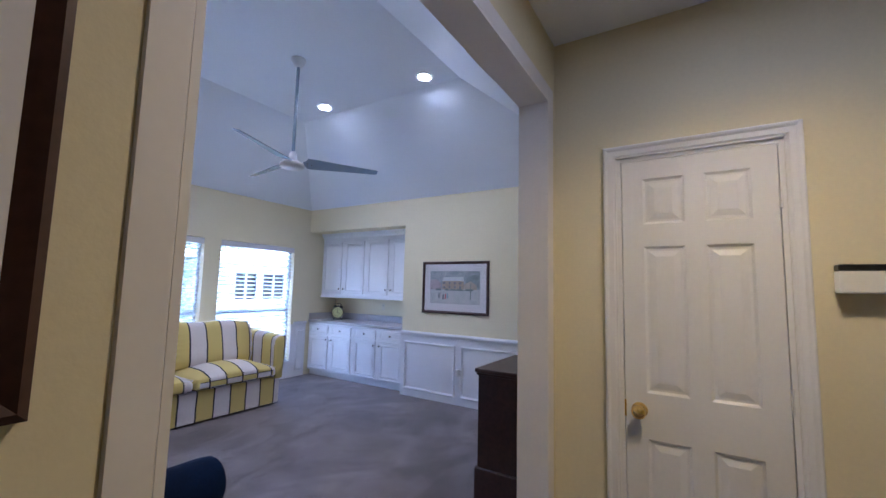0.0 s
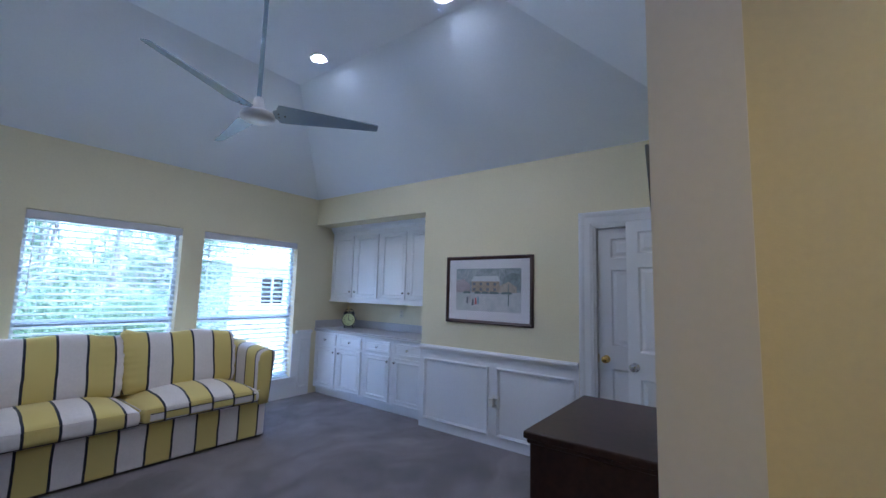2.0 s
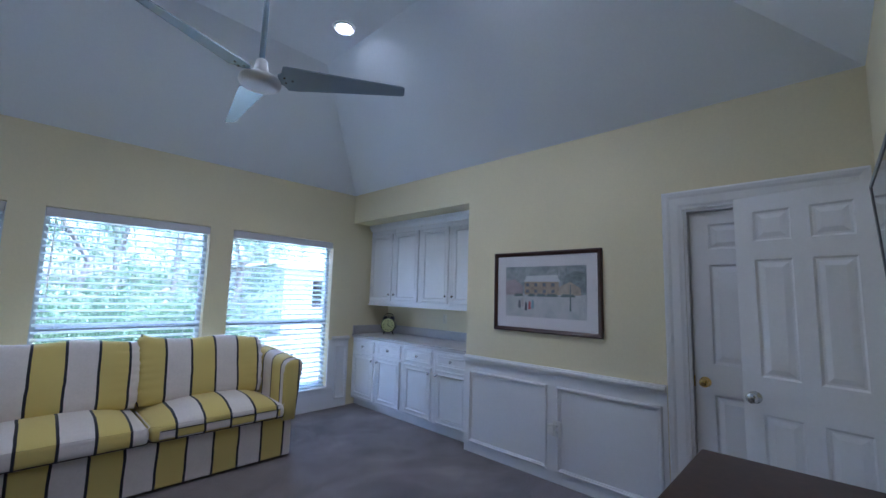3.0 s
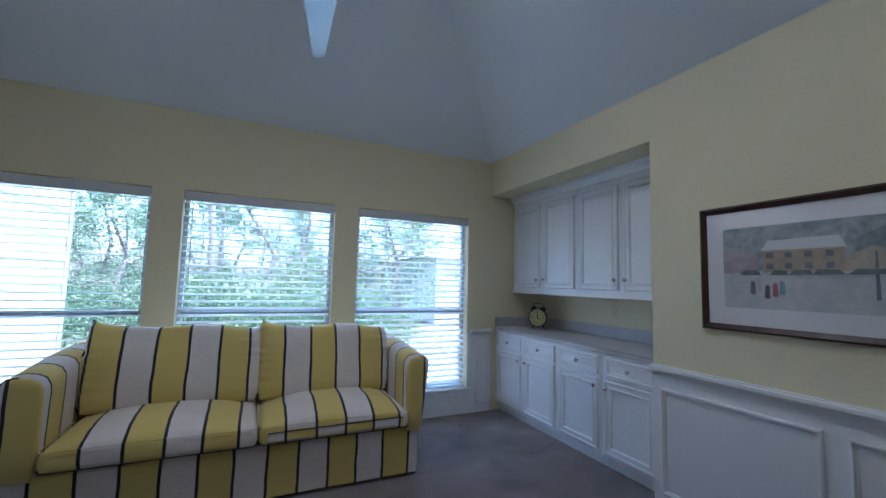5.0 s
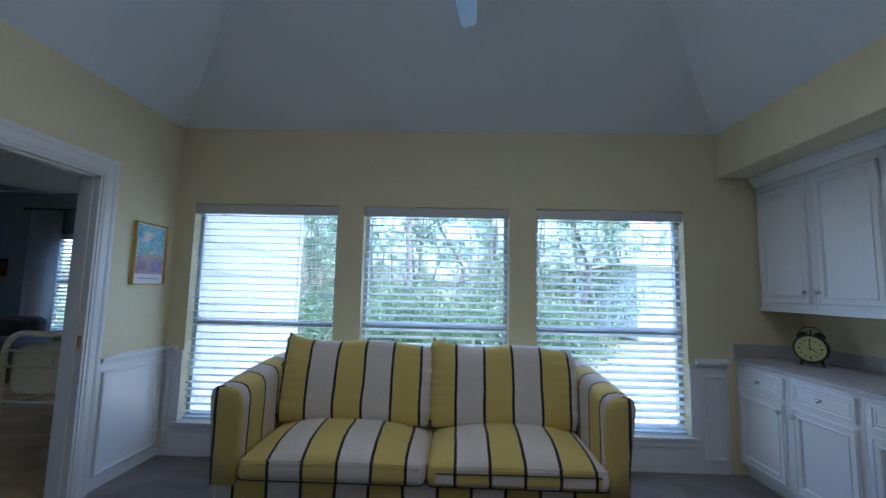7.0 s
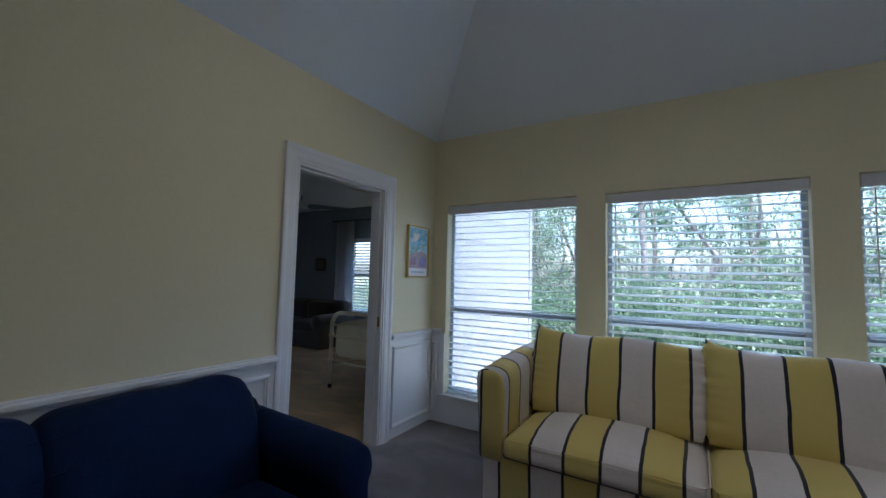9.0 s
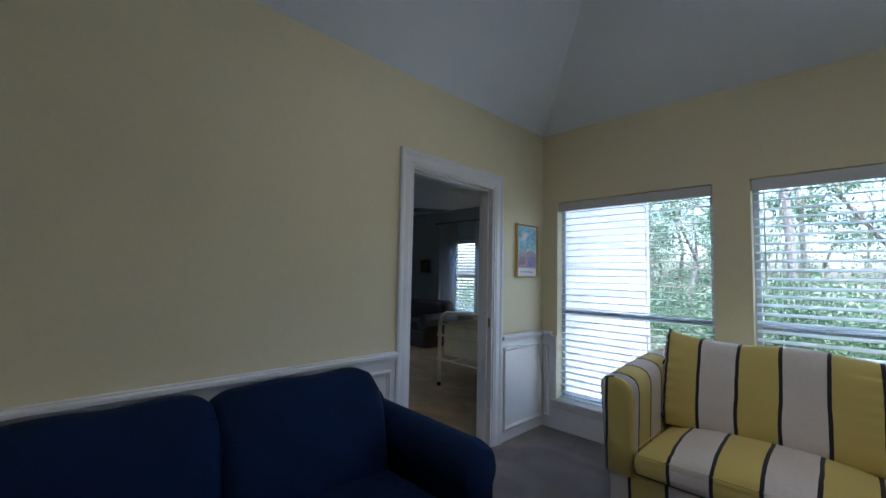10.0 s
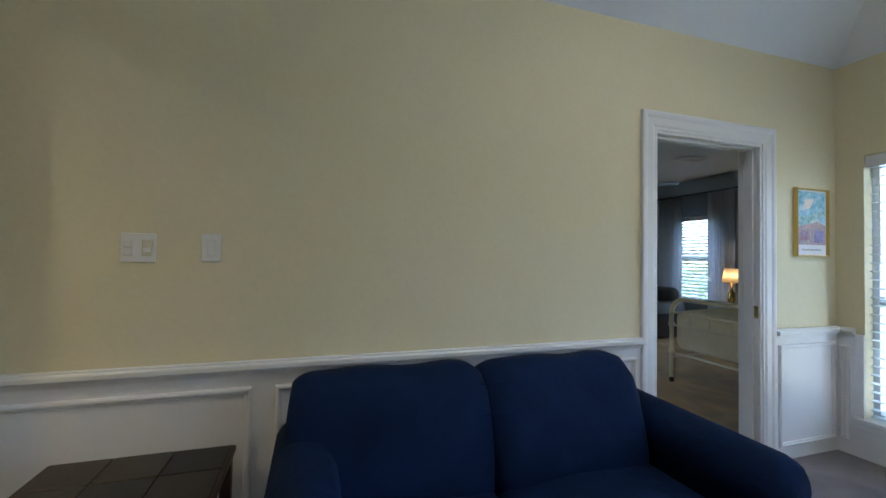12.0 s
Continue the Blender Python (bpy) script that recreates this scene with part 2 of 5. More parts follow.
def lathe(profile, seg=20, at=(0, 0, 0), axis="z", bm=None):
    """profile: (radius, height) pairs, turned round the axis through at."""
    b = bmesh.new()
    rings = []
    for r, h in profile:
        ring = []
        for i in range(seg):
            a = 2 * math.pi * i / seg
            p = (r * math.cos(a), r * math.sin(a), h)
            p = {"z": p, "x": (p[2], p[0], p[1]), "y": (p[0], p[2], p[1])}[axis]
            ring.append(b.verts.new(Vector(p) + Vector(at)))
        rings.append(ring)
    for a, c in zip(rings, rings[1:]):
        for i in range(seg):
            b.faces.new((a[i], a[(i + 1) % seg], c[(i + 1) % seg], c[i]))
    b.faces.new(rings[0][::-1])
    b.faces.new(rings[-1])
    return merge(bm, b)


def tube(points, r, seg=8, bm=None, r_end=None):
    b = bmesh.new()
    pts = [Vector(p) for p in points]
    rings = []
    for i, p in enumerate(pts):
        d = (pts[min(i + 1, len(pts) - 1)] - pts[max(i - 1, 0)]).normalized()
        u = d.cross(Vector((0.31, 0.17, 0.93))).normalized()
        v = d.cross(u)
        rad = r if r_end is None else r + (r_end - r) * i / (len(pts) - 1)
        rings.append([b.verts.new(p + rad * (math.cos(2 * math.pi * k / seg) * u + math.sin(2 * math.pi * k / seg) * v)) for k in range(seg)])
    for a, c in zip(rings, rings[1:]):
        for i in range(seg):
            b.faces.new((a[i], a[(i + 1) % seg], c[(i + 1) % seg], c[i]))
    b.faces.new(rings[0][::-1])
    b.faces.new(rings[-1])
    return merge(bm, b)


def sheet(axis, a0, a1, u0, u1, z0, z1, holes=(), bm=None):
    """A wall from a0 to a1 thick, its length u0 to u1 along the other level axis, with holes (u, u, z, z) right through."""
    b = bmesh.new()
    us = sorted({u0, u1, *[h[0] for h in holes], *[h[1] for h in holes]})
    zs = sorted({z0, z1, *[h[2] for h in holes], *[h[3] for h in holes]})
    us, zs = [u for u in us if u0 <= u <= u1], [z for z in zs if z0 <= z <= z1]
    made = {}

    def v(a, u, z):
        if (a, u, z) not in made:
            made[a, u, z] = b.verts.new((a, u, z) if axis == "x" else (u, a, z))
        return made[a, u, z]

    def full(i, j):
        if not (0 <= i < len(us) - 1 and 0 <= j < len(zs) - 1):
            return False
        u, z = (us[i] + us[i + 1]) / 2, (zs[j] + zs[j + 1]) / 2
        return not any(h[0] < u < h[1] and h[2] < z < h[3] for h in holes)

    for i in range(len(us) - 1):
        for j in range(len(zs) - 1):
            if not full(i, j):
                continue
            ua, ub, za, zb = us[i], us[i + 1], zs[j], zs[j + 1]
            for a in (a0, a1):
                b.faces.new((v(a, ua, za), v(a, ub, za), v(a, ub, zb), v(a, ua, zb)))
            for (di, dj, p, q) in ((-1, 0, (ua, za), (ua, zb)), (1, 0, (ub, za), (ub, zb)), (0, -1, (ua, za), (ub, za)), (0, 1, (ua, zb), (ub, zb))):
                if not full(i + di, j + dj):
                    b.faces.new((v(a0, *p), v(a1, *p), v(a1, *q), v(a0, *q)))
    return merge(bm, b)


def rings(u0, u1, z0, z1, steps, bm=None, back=0.0):
    """A moulded panel in the xz plane: steps of (inset, depth towards -y), closed at the back."""
    b = bmesh.new()
    rows = []
    for ins, d in [(0.0, back)] + list(steps):
        rows.append([b.verts.new(p) for p in ((u0 + ins, -d, z0 + ins), (u1 - ins, -d, z0 + ins), (u1 - ins, -d, z1 - ins), (u0 + ins, -d, z1 - ins))])
    for a, c in zip(rows, rows[1:]):
        for i in range(4):
            b.faces.new((a[i], a[(i + 1) % 4], c[(i + 1) % 4], c[i]))
    b.faces.new(rows[-1])
    b.faces.new(rows[0][::-1])
    return merge(bm, b)


def ring_frame(u0, u1, z0, z1, profile, bm=None):
    """A mitred frame in the xz plane: a closed profile of (inset, depth towards -y)."""
    b = bmesh.new()
    rows = []
    for ins, d in profile:
        rows.append([b.verts.new(p) for p in ((u0 + ins, -d, z0 + ins), (u1 - ins, -d, z0 + ins), (u1 - ins, -d, z1 - ins), (u0 + ins, -d, z1 - ins))])
    for k in range(len(rows)):
        a, c = rows[k], rows[(k + 1) % len(rows)]
        for i in range(4):
            b.faces.new((a[i], a[(i + 1) % 4], c[(i + 1) % 4], c[i]))
    return merge(bm, b)


def mould(profile, p0, p1, out, bm=None):
    """A straight moulding from p0 to p1: profile of (out, up)."""
    b = bmesh.new()
    ends = [[b.verts.new(Vector(p) + Vector(out) * o + Vector((0, 0, h))) for o, h in profile] for p in (p0, p1)]
    n = len(profile)
    for i in range(n):
        b.faces.new((ends[0][i], ends[0][(i + 1) % n], ends[1][(i + 1) % n], ends[1][i]))
    b.faces.new(ends[0][::-1])
    b.faces.new(ends[1])
    return merge(bm, b)


def pillow(size, n=12, puff=0.5, edge=0.25, bm=None, sag=0.0):
    """A soft box of the given size round the origin, thicker in the middle, its y the thin way."""
    sx, sy, sz = size
    b = bmesh.new()
    grid = {}
    for side in (-1, 1):
        for i in range(n + 1):
            for j in range(n + 1):
                u, w = 2 * i / n - 1, 2 * j / n - 1
                rim = max(abs(u), abs(w)) > 0.999
                t = edge + (1 - edge) * ((1 - u ** 4) * (1 - w ** 4)) ** puff
                c = 1 - 0.05 * (u * u * w * w)
                key = (i, j) if rim and edge == 0 else (side, i, j)
                if key not in grid:
                    dx = 0.012 * math.sin(5 * w + 2 * u)
                    grid[key] = b.verts.new(((u * c + 0.0) * sx / 2 + dx * (1 - abs(u)), side * t * sy / 2, w * c * sz / 2 - sag * (1 - u * u)))
    def g(side, i, j):
        return grid.get((side, i, j)) or grid[i, j]
    for side in (-1, 1):
        for i in range(n):
            for j in range(n):
                b.faces.new((g(side, i, j), g(side, i + 1, j), g(side, i + 1, j + 1), g(side, i, j + 1)))
    if edge > 0:
        loop = [(i, 0) for i in range(n)] + [(n, j) for j in range(n)] + [(i, n) for i in range(n, 0, -1)] + [(0, j) for j in range(n, 0, -1)]
        for k in range(len(loop)):
            p, q = loop[k], loop[(k + 1) % len(loop)]
            b.faces.new((g(-1, *p), g(-1, *q), g(1, *q), g(1, *p)))
    return merge(bm, b)


def soft_box(x0, x1, y0, y1, z0, z1, r, seg=4, crown=0.0, bm=None, cuts=6):
    """A rounded block, its top crowned by that much, cut finely enough to bend."""
    b = box(x0, x1, y0, y1, z0, z1, r, None, seg)
    if crown:
        big = [e for e in b.edges if e.calc_length() > 2.5 * r]
        bmesh.ops.subdivide_edges(b, edges=big, cuts=cuts, use_grid_fill=True)
        cx, cy, hx, hy = (x0 + x1) / 2, (y0 + y1) / 2, (x1 - x0) / 2, (y1 - y0) / 2
        for v in b.verts:
            u, w = min(1, abs(v.co.x - cx) / hx), min(1, abs(v.co.y - cy) / hy)
            f = (v.co.z - z0) / (z1 - z0)
            v.co.z += crown * f * (1 - u ** 3) * (1 - w ** 3)
    return merge(bm, b)

# ---- the setting ----
solid("floor", box(XW - 0.15, 1.2, YSB + 0.07, 7.4, -0.12, 0.0), M_CARPET, "grey mauve cut-pile carpet with vacuum marks", "floor")
solid("floor_hall", box(-2.04, 1.2, -1.0, YSB + 0.07, -0.12, 0.0), M_CARPET, "grey mauve carpet in the hallway", "floor")
solid("floor_bedroom", box(BXW - 0.15, -2.04, BYS, YSB + 0.07, -0.12, 0.0), M_CARPET_TAN, "tan carpet in the dim bedroom", "floor")

win_holes = [(a, b, WZ0, WZ1) for a, b in WINDOWS]
solid("wall_west", sheet("x", XW - 0.16, XW, YS, NICHE_Y + 0.12, 0, PLATE, win_holes), M_YELLOW, "pale yellow painted wall with three tall windows", "wall")
solid("wall_north", sheet("y", YN, YN + 0.12, XW, XEH, 0, PLATE, [(XW, NICHE_X, 0, NICHE_Z), (ND0, ND1, 0, NDZ)]), M_YELLOW, "pale yellow painted wall with cabinet niche", "wall")
solid("wall_niche_back", sheet("y", NICHE_Y, NICHE_Y + 0.12, XW, NICHE_X + 0.12, 0, NICHE_Z + 0.1), M_YELLOW, "pale yellow back wall of the cabinet niche", "wall")
solid("wall_niche_side", sheet("x", NICHE_X, NICHE_X + 0.12, YN + 0.12, NICHE_Y, 0, NICHE_Z + 0.1), M_YELLOW, "pale yellow side wall of the niche", "wall")
solid("ceiling_niche", box(XW, NICHE_X, YN + 0.12, NICHE_Y, NICHE_Z, NICHE_Z + 0.1), M_YELLOW, "pale yellow soffit over the wall cabinets", "ceiling")
solid("wall_east", sheet("x", XE, XEH, YSB, YN, 0, PLATE, [(OPEN_Y0, OPEN_Y1, 0, OPEN_Z)]), M_YELLOW, "pale yellow wall with a wide cased opening", "wall")
solid("wall_south", sheet("y", YSB, YS, XW - 0.16, XE, 0, PLATE, [(SD0, SD1, 0, SDZ)]), M_YELLOW, "pale yellow wall with the bedroom doorway", "wall")

# white lining of the wide opening
bm = box(XE - 0.004, XEH + 0.004, OPEN_Y1 - 0.012, OPEN_Y1 + 0.001, 0, OPEN_Z - 0.012)
box(XE - 0.004, XEH + 0.004, OPEN_Y0 - 0.001, OPEN_Y0 + 0.012, 0, OPEN_Z - 0.012, 0, bm)
box(XE - 0.004, XEH + 0.004, OPEN_Y0, OPEN_Y1, OPEN_Z - 0.012, OPEN_Z + 0.001, 0, bm)
for y0, y1, z0, z1 in ((OPEN_Y0 - 0.058, OPEN_Y0, 0, OPEN_Z + 0.07), (OPEN_Y1, OPEN_Y1 + 0.07, 0, OPEN_Z + 0.07), (OPEN_Y0, OPEN_Y1, OPEN_Z, OPEN_Z + 0.07)):
    box(XEH - 0.002, XEH + 0.005, y0 + 0.001, y1 - 0.001, z0, z1, 0.0025, bm)
solid("trim_opening", bm, M_JAMB, "off-white lining of the wide opening", "trim")

# hall
HX = 0.9
solid("wall_hall_north", sheet("y", 3.95, 4.07, XEH, HX, 0, PLATE, [(-1.672, -1.066, 0, 2.085)]), M_YELLOW, "warm yellow hallway wall", "wall")
solid("wall_hall_south", sheet("y", -1.0, -0.88, XEH - 0.1, HX, 0, PLATE), M_YELLOW, "yellow hallway end wall", "wall")
solid("wall_hall_east", sheet("x", HX, HX + 0.12, -1.0, 4.07, 0, PLATE), M_YELLOW, "yellow hallway side wall", "wall")
solid("wall_hall_west", sheet("x", XE, XEH, -1.0, YSB, 0, PLATE), M_YELLOW, "yellow hallway wall beyond the opening", "wall")
solid("ceiling_hall", box(XEH, HX, -1.0, 3.95, PLATE - 0.002, PLATE + 0.1), M_CEIL, "flat white hallway ceiling", "ceiling")

# the hipped ceiling with its flat top
b = bmesh.new()
lo = [(XW, YS), (XE, YS), (XE, YN), (XW, YN)]
hi = [(FX0, FY0), (FX1, FY0), (FX1, FY1), (FX0, FY1)]
vl = [b.verts.new((x, y, PLATE)) for x, y in lo]
vh = [b.verts.new((x, y, TOP)) for x, y in hi]
vo = [b.verts.new((x, y, PLATE)) for x, y in ((XW - 0.2, YS - 0.2), (XE + 0.2, YS - 0.2), (XE + 0.2, YN + 0.9), (XW - 0.2, YN + 0.9))]
vt = [b.verts.new((x, y, TOP + 0.12)) for x, y in ((FX0 - 0.1, FY0 - 0.1), (FX1 + 0.1, FY0 - 0.1), (FX1 + 0.1, FY1 + 0.1), (FX0 - 0.1, FY1 + 0.1))]
for i in range(4):
    j = (i + 1) % 4
    b.faces.new((vl[i], vl[j], vh[j], vh[i]))
    b.faces.new((vo[i], vo[j], vl[j], vl[i]))
    b.faces.new((vo[i], vo[j], vt[j], vt[i]))
b.faces.new(vh)
b.faces.new(vt)
solid("ceiling", b, M_CEIL, "vaulted white ceiling with sloped sides and flat top", "ceiling")

# white wainscot: lining, chair rail, panel mouldings
CAP = [(0, -0.052), (0.011, -0.052), (0.014, -0.036), (0.014, -0.030), (0.036, -0.026), (0.040, -0.020), (0.040, -0.004), (0.036, 0.001), (0.022, 0.002), (0.022, 0.009), (0, 0.011)]
PANEL = [(0.0, 0.0), (0.0, 0.010), (0.006, 0.017), (0.014, 0.018), (0.018, 0.010), (0.026, 0.008), (0.030, 0.0)]


def wainscot(name, axis, at, u0, u1, out, spans, holes=(), rails=None, label="white painted wainscot with moulded panels and chair rail"):
    th = 0.008 * out
    ob = solid(name, sheet(axis, at, at + th, u0, u1, 0, RAIL - 0.03, holes), M_WHITE, label, "wainscot")
    for a, c in (rails or [(u0, u1)]):
        d = (out, 0, 0) if axis == "x" else (0, out, 0)
        p = [(at + th * 0.5, u, RAIL) if axis == "x" else (u, at + th * 0.5, RAIL) for u in (a, c)]
        part("chair_rail", mould(CAP, p[0], p[1], d), M_WHITE, ob)
    turn = {("y", -1): 0, ("y", 1): 180, ("x", 1): 90, ("x", -1): -90}[axis, out]
    sign = {0: 1, 180: -1, 90: 1, -90: -1}[turn]
    for a, c, z0, z1 in spans:
        lo_, hi_ = sorted((a * sign, c * sign))
        m = pose(0, at + th, 0, 0, 0, turn) if axis == "y" else pose(at + th, 0, 0, 0, 0, turn)
        part("panel_moulding", ring_frame(lo_, hi_, z0, z1, PANEL), M_WHITE, ob, m=m)
    return ob


wainscot("wainscot_north", "y", YN, NICHE_X + 0.001, ND0 - 0.135, -1, [(-4.83, -4.02, 0.09, 0.735), (-3.93, -3.165, 0.09, 0.735)])
wainscot("wainscot_south", "y", YS, SD1 + 0.105, XE - 0.003, 1, [(-5.11, -4.20, 0.09, 0.765), (-4.12, -3.17, 0.09, 0.765), (-3.08, -2.20, 0.09, 0.765)])
wainscot("wainscot_south_corner", "y", YS, XW + 0.003, SD0 - 0.105, 1, [(-6.865, -6.295, 0.09, 0.77)])
wainscot("wainscot_west", "x", XW, YS, YN, 1, [(6.40, 6.555, 0.10, 0.75), (2.035, 2.09, 0.10, 0.75)], [(a - 0.001, c + 0.001, WZ0, 2.0) for a, c in WINDOWS],
         rails=[(YS + 0.04, WINDOWS[0][0] - 0.045), (WINDOWS[0][1] + 0.045, WINDOWS[1][0] - 0.045), (WINDOWS[1][1] + 0.045, WINDOWS[2][0] - 0.045), (WINDOWS[2][1] + 0.045, YN - 0.001)])
wainscot("wainscot_east", "x", XE, OPEN_Y1 + 0.02, YN, -1, [(4.0, 4.75, 0.09, 0.75), (4.85, 5.6, 0.09, 0.75)], rails=[(4.3, YN)])

# ---- windows with blinds ----
def window(n, y0, y1, x, z0, z1, label):
    w = thing("window_%d" % n, label, "window", kind="structure")
    fr = box(x - 0.14, x - 0.09, y0, y0 + 0.035, z0, z1)
    box(x - 0.14, x - 0.09, y1 - 0.035, y1, z0, z1, 0, fr)
    box(x - 0.14, x - 0.09, y0 + 0.035, y1 - 0.035, z0, z0 + 0.04, 0, fr)
    box(x - 0.14, x - 0.09, y0 + 0.035, y1 - 0.035, z1 - 0.04, z1, 0, fr)
    f = part("window_frame", fr, M_ALU, w, "grey aluminium sash frame")
    mid = 1.06 if z0 < 0.5 else (z0 + z1) / 2
    part("meeting_rail", box(x - 0.135, x - 0.085, y0 + 0.035, y1 - 0.035, mid - 0.018, mid + 0.018, 0.004), M_ALU_DARK, w)
    part("rail_lip", box(x - 0.085, x - 0.078, y0 + 0.036, y1 - 0.036, mid + 0.004, mid + 0.012, 0.002), M_SLAT, w, "pale lip of the lower sash")
    for a, c in ((z0 + 0.04, mid - 0.018), (mid + 0.018, z1 - 0.04)):
        g = part("pane", box(x - 0.116, x - 0.112, y0 + 0.035, y1 - 0.035, a, c), M_GLASS, w, "clear glass pane")
        g.visible_shadow = False
    return w


def blind(y0, y1, x, z0, z1, tilt, label, grp):
    b = thing("window_blind", label, "window blind", grp)
    part("valance", box(x - 0.03, x - 0.004, y0 + 0.004, y1 - 0.004, z1 - 0.085, z1 - 0.009, 0.004), M_VALANCE, b, "flat grey-white valance board")
    part("headrail", box(x - 0.075, x - 0.035, y0 + 0.01, y1 - 0.01, z1 - 0.05, z1 - 0.004), M_SLAT, b)
    part("bottom_rail", box(x - 0.078, x - 0.028, y0 + 0.012, y1 - 0.012, z0 + 0.012, z0 + 0.03, 0.004), M_SLAT, b)
    sb = bmesh.new()
    half, n = (y1 - y0) / 2 - 0.012, 4
    rows = []
    for k in range(n + 1):
        u = -0.025 + 0.05 * k / n
        rise = 0.0025 * (1 - (u / 0.025) ** 2)
        rows.append([sb.verts.new((u, s * half, rise + t)) for s in (-1, 1) for t in (0, 0.0026)])
    for r, q in zip(rows, rows[1:]):
        for i, j in ((0, 2), (1, 3), (0, 1), (2, 3)):
            sb.faces.new((r[i], r[j], q[j], q[i]))
    sb.faces.new((rows[0][0], rows[0][1], rows[0][3], rows[0][2]))
    sb.faces.new((rows[-1][0], rows[-1][1], rows[-1][3], rows[-1][2]))
    yc, xc = (y0 + y1) / 2, x - 0.053
    first, z = None, z0 + 0.07
    rng = random.Random(int(y0 * 100))
    while z < z1 - 0.09:
        m = pose(xc, yc, z, rng.uniform(-0.12, 0.12), tilt + rng.uniform(-1.5, 1.5), 0)
        if first is None:
            first = part("slat", sb, M_SLAT, b, m=m)
        else:
            o = new("slat", first.data)
            o.parent, o.matrix_basis = b, m
        z += 0.0585
    for f in (0.12, 0.5, 0.88):
        for dx in (-0.024, 0.024):
            part("ladder_cord", tube([(xc + dx, y0 + f * (y1 - y0), z0 + 0.03), (xc + dx, y0 + f * (y1 - y0), z1 - 0.06)], 0.0009, 4), M_SLAT, b)
    part("tilt_wand", tube([(x - 0.02, y0 + 0.07, z1 - 0.09), (x - 0.018, y0 + 0.07, z1 - 0.75)], 0.004, 6), M_PLASTIC, b)
    return b


def window_trim(y0, y1):
    b = box(XW, XW + 0.016, y0 - 0.045, y0, WZ0 - 0.02, RAIL - 0.03, 0.003)
    box(XW, XW + 0.016, y1, y1 + 0.045, WZ0 - 0.02, RAIL - 0.03, 0.003, b)
    box(XW - 0.09, XW + 0.035, y0 - 0.05, y1 + 0.05, WZ0 - 0.022, WZ0 + 0.004, 0.004, b)
    box(XW + 0.008, XW + 0.02, y0 - 0.04, y1 + 0.04, WZ0 - 0.07, WZ0 - 0.022, 0.003, b)
    return b


for i, (a, c) in enumerate(WINDOWS):
    window(i + 1, a, c, XW, WZ0, WZ1, "tall single-hung window with grey aluminium frame")
    solid("trim_window_%d" % (i + 1), window_trim(a, c), M_WHITE, "white painted window sill and side trim", "trim")
    blind(a, c, XW, WZ0, WZ1, (3, 20, 20)[i], "white horizontal slat blind with open slats, let down in the window", "blinds of the three windows")

# ---- doors ----
STILE = [(0.0, 0.0165), (0.010, 0.008), (0.020, 0.008), (0.045, 0.0155)]


def six_panel_leaf(holder, w, h, m):
    """A moulded six-panel leaf, hinged edge at x = 0, face towards -y."""
    sx, mx = 0.115 * w / 0.76, 0.10 * w / 0.76
    cols = [(sx, (w - mx) / 2), ((w + mx) / 2, w - sx)]
    rows = [(0.23, 0.85), (1.04, 1.67), (1.77, h - 0.085)]
    holes = [(*c, *r) for c in cols for r in rows]
    leaf = part("door_leaf", sheet("y", -0.0175, 0.0175, 0, w, 0.008, h, holes), M_WHITE, holder, "", m=m)
    for c0, c1, r0, r1 in holes:
        p = rings(c0, c1, r0, r1, STILE)
        q = rings(c0, c1, r0, r1, STILE)
        bmesh.ops.scale(q, vec=(1, -1, 1), verts=q.verts)
        part("panel", merge(p, q), M_WHITE, leaf)
    return leaf


def knob(parent, x, z, mat, label, side=-1):
    d = side
    prof = [(0.032, 0.0175), (0.032, 0.022), (0.012, 0.028), (0.010, 0.045), (0.022, 0.050), (0.029, 0.062), (0.026, 0.076), (0.012, 0.082), (0.001, 0.083)]
    part("door_knob", lathe([(r, d * h) for r, h in prof], 20, (x, 0, z), "y"), mat, parent, label, True)


def hinge(parent, x, z, mat):
    b = tube([(x, -0.021, z - 0.045), (x, -0.021, z + 0.045)], 0.006, 8)
    box(x - 0.016, x + 0.016, -0.0195, -0.0165, z - 0.045, z + 0.045, 0, b)
    part("hinge", b, mat, parent)


CASING = [(0.0, 0.0), (0.0, 0.022), (0.008, 0.026), (0.020, 0.024), (0.030, 0.018), (0.060, 0.016), (0.070, 0.010), (0.080, 0.010), (0.080, 0.0)]


def casing(x0, x1, h, width, m, name, label):
    """Casing round an opening x0..x1 of height h: two legs and a head, mitred, face towards -y."""
    k = width / 0.08
    b = bmesh.new()
    rows = []
    for ins, d in CASING:
        i = width - ins * k
        rows.append([b.verts.new(p) for p in ((x0 - i, -d, 0), (x0 - i, -d, h + i), (x1 + i, -d, h + i), (x1 + i, -d, 0))])
    for r, q in zip(rows, rows[1:]):
        for i in range(3):
            b.faces.new((r[i], r[i + 1], q[i + 1], q[i]))
    ob = solid(name, b, M_WHITE, label, "trim")
    ob.matrix_basis = m
    return ob


def jambs(x0, x1, h, y0, y1, name, stop=None):
    b = box(x0 - 0.001, x0 + 0.018, y0, y1, 0, h - 0.018)
    box(x1 - 0.018, x1 + 0.001, y0, y1, 0, h - 0.018, 0, b)
    box(x0, x1, y0, y1, h - 0.018, h + 0.001, 0, b)
    if stop:
        box(x0 + 0.018, x0 + 0.030, *stop, 0, h - 0.03, 0.002, b)
        box(x1 - 0.030, x1 - 0.018, *stop, 0, h - 0.03, 0.002, b)
        box(x0 + 0.018, x1 - 0.018, *stop, h - 0.032, h - 0.018, 0.002, b)
    return solid(name, b, M_WHITE, "white painted door jamb", "trim")


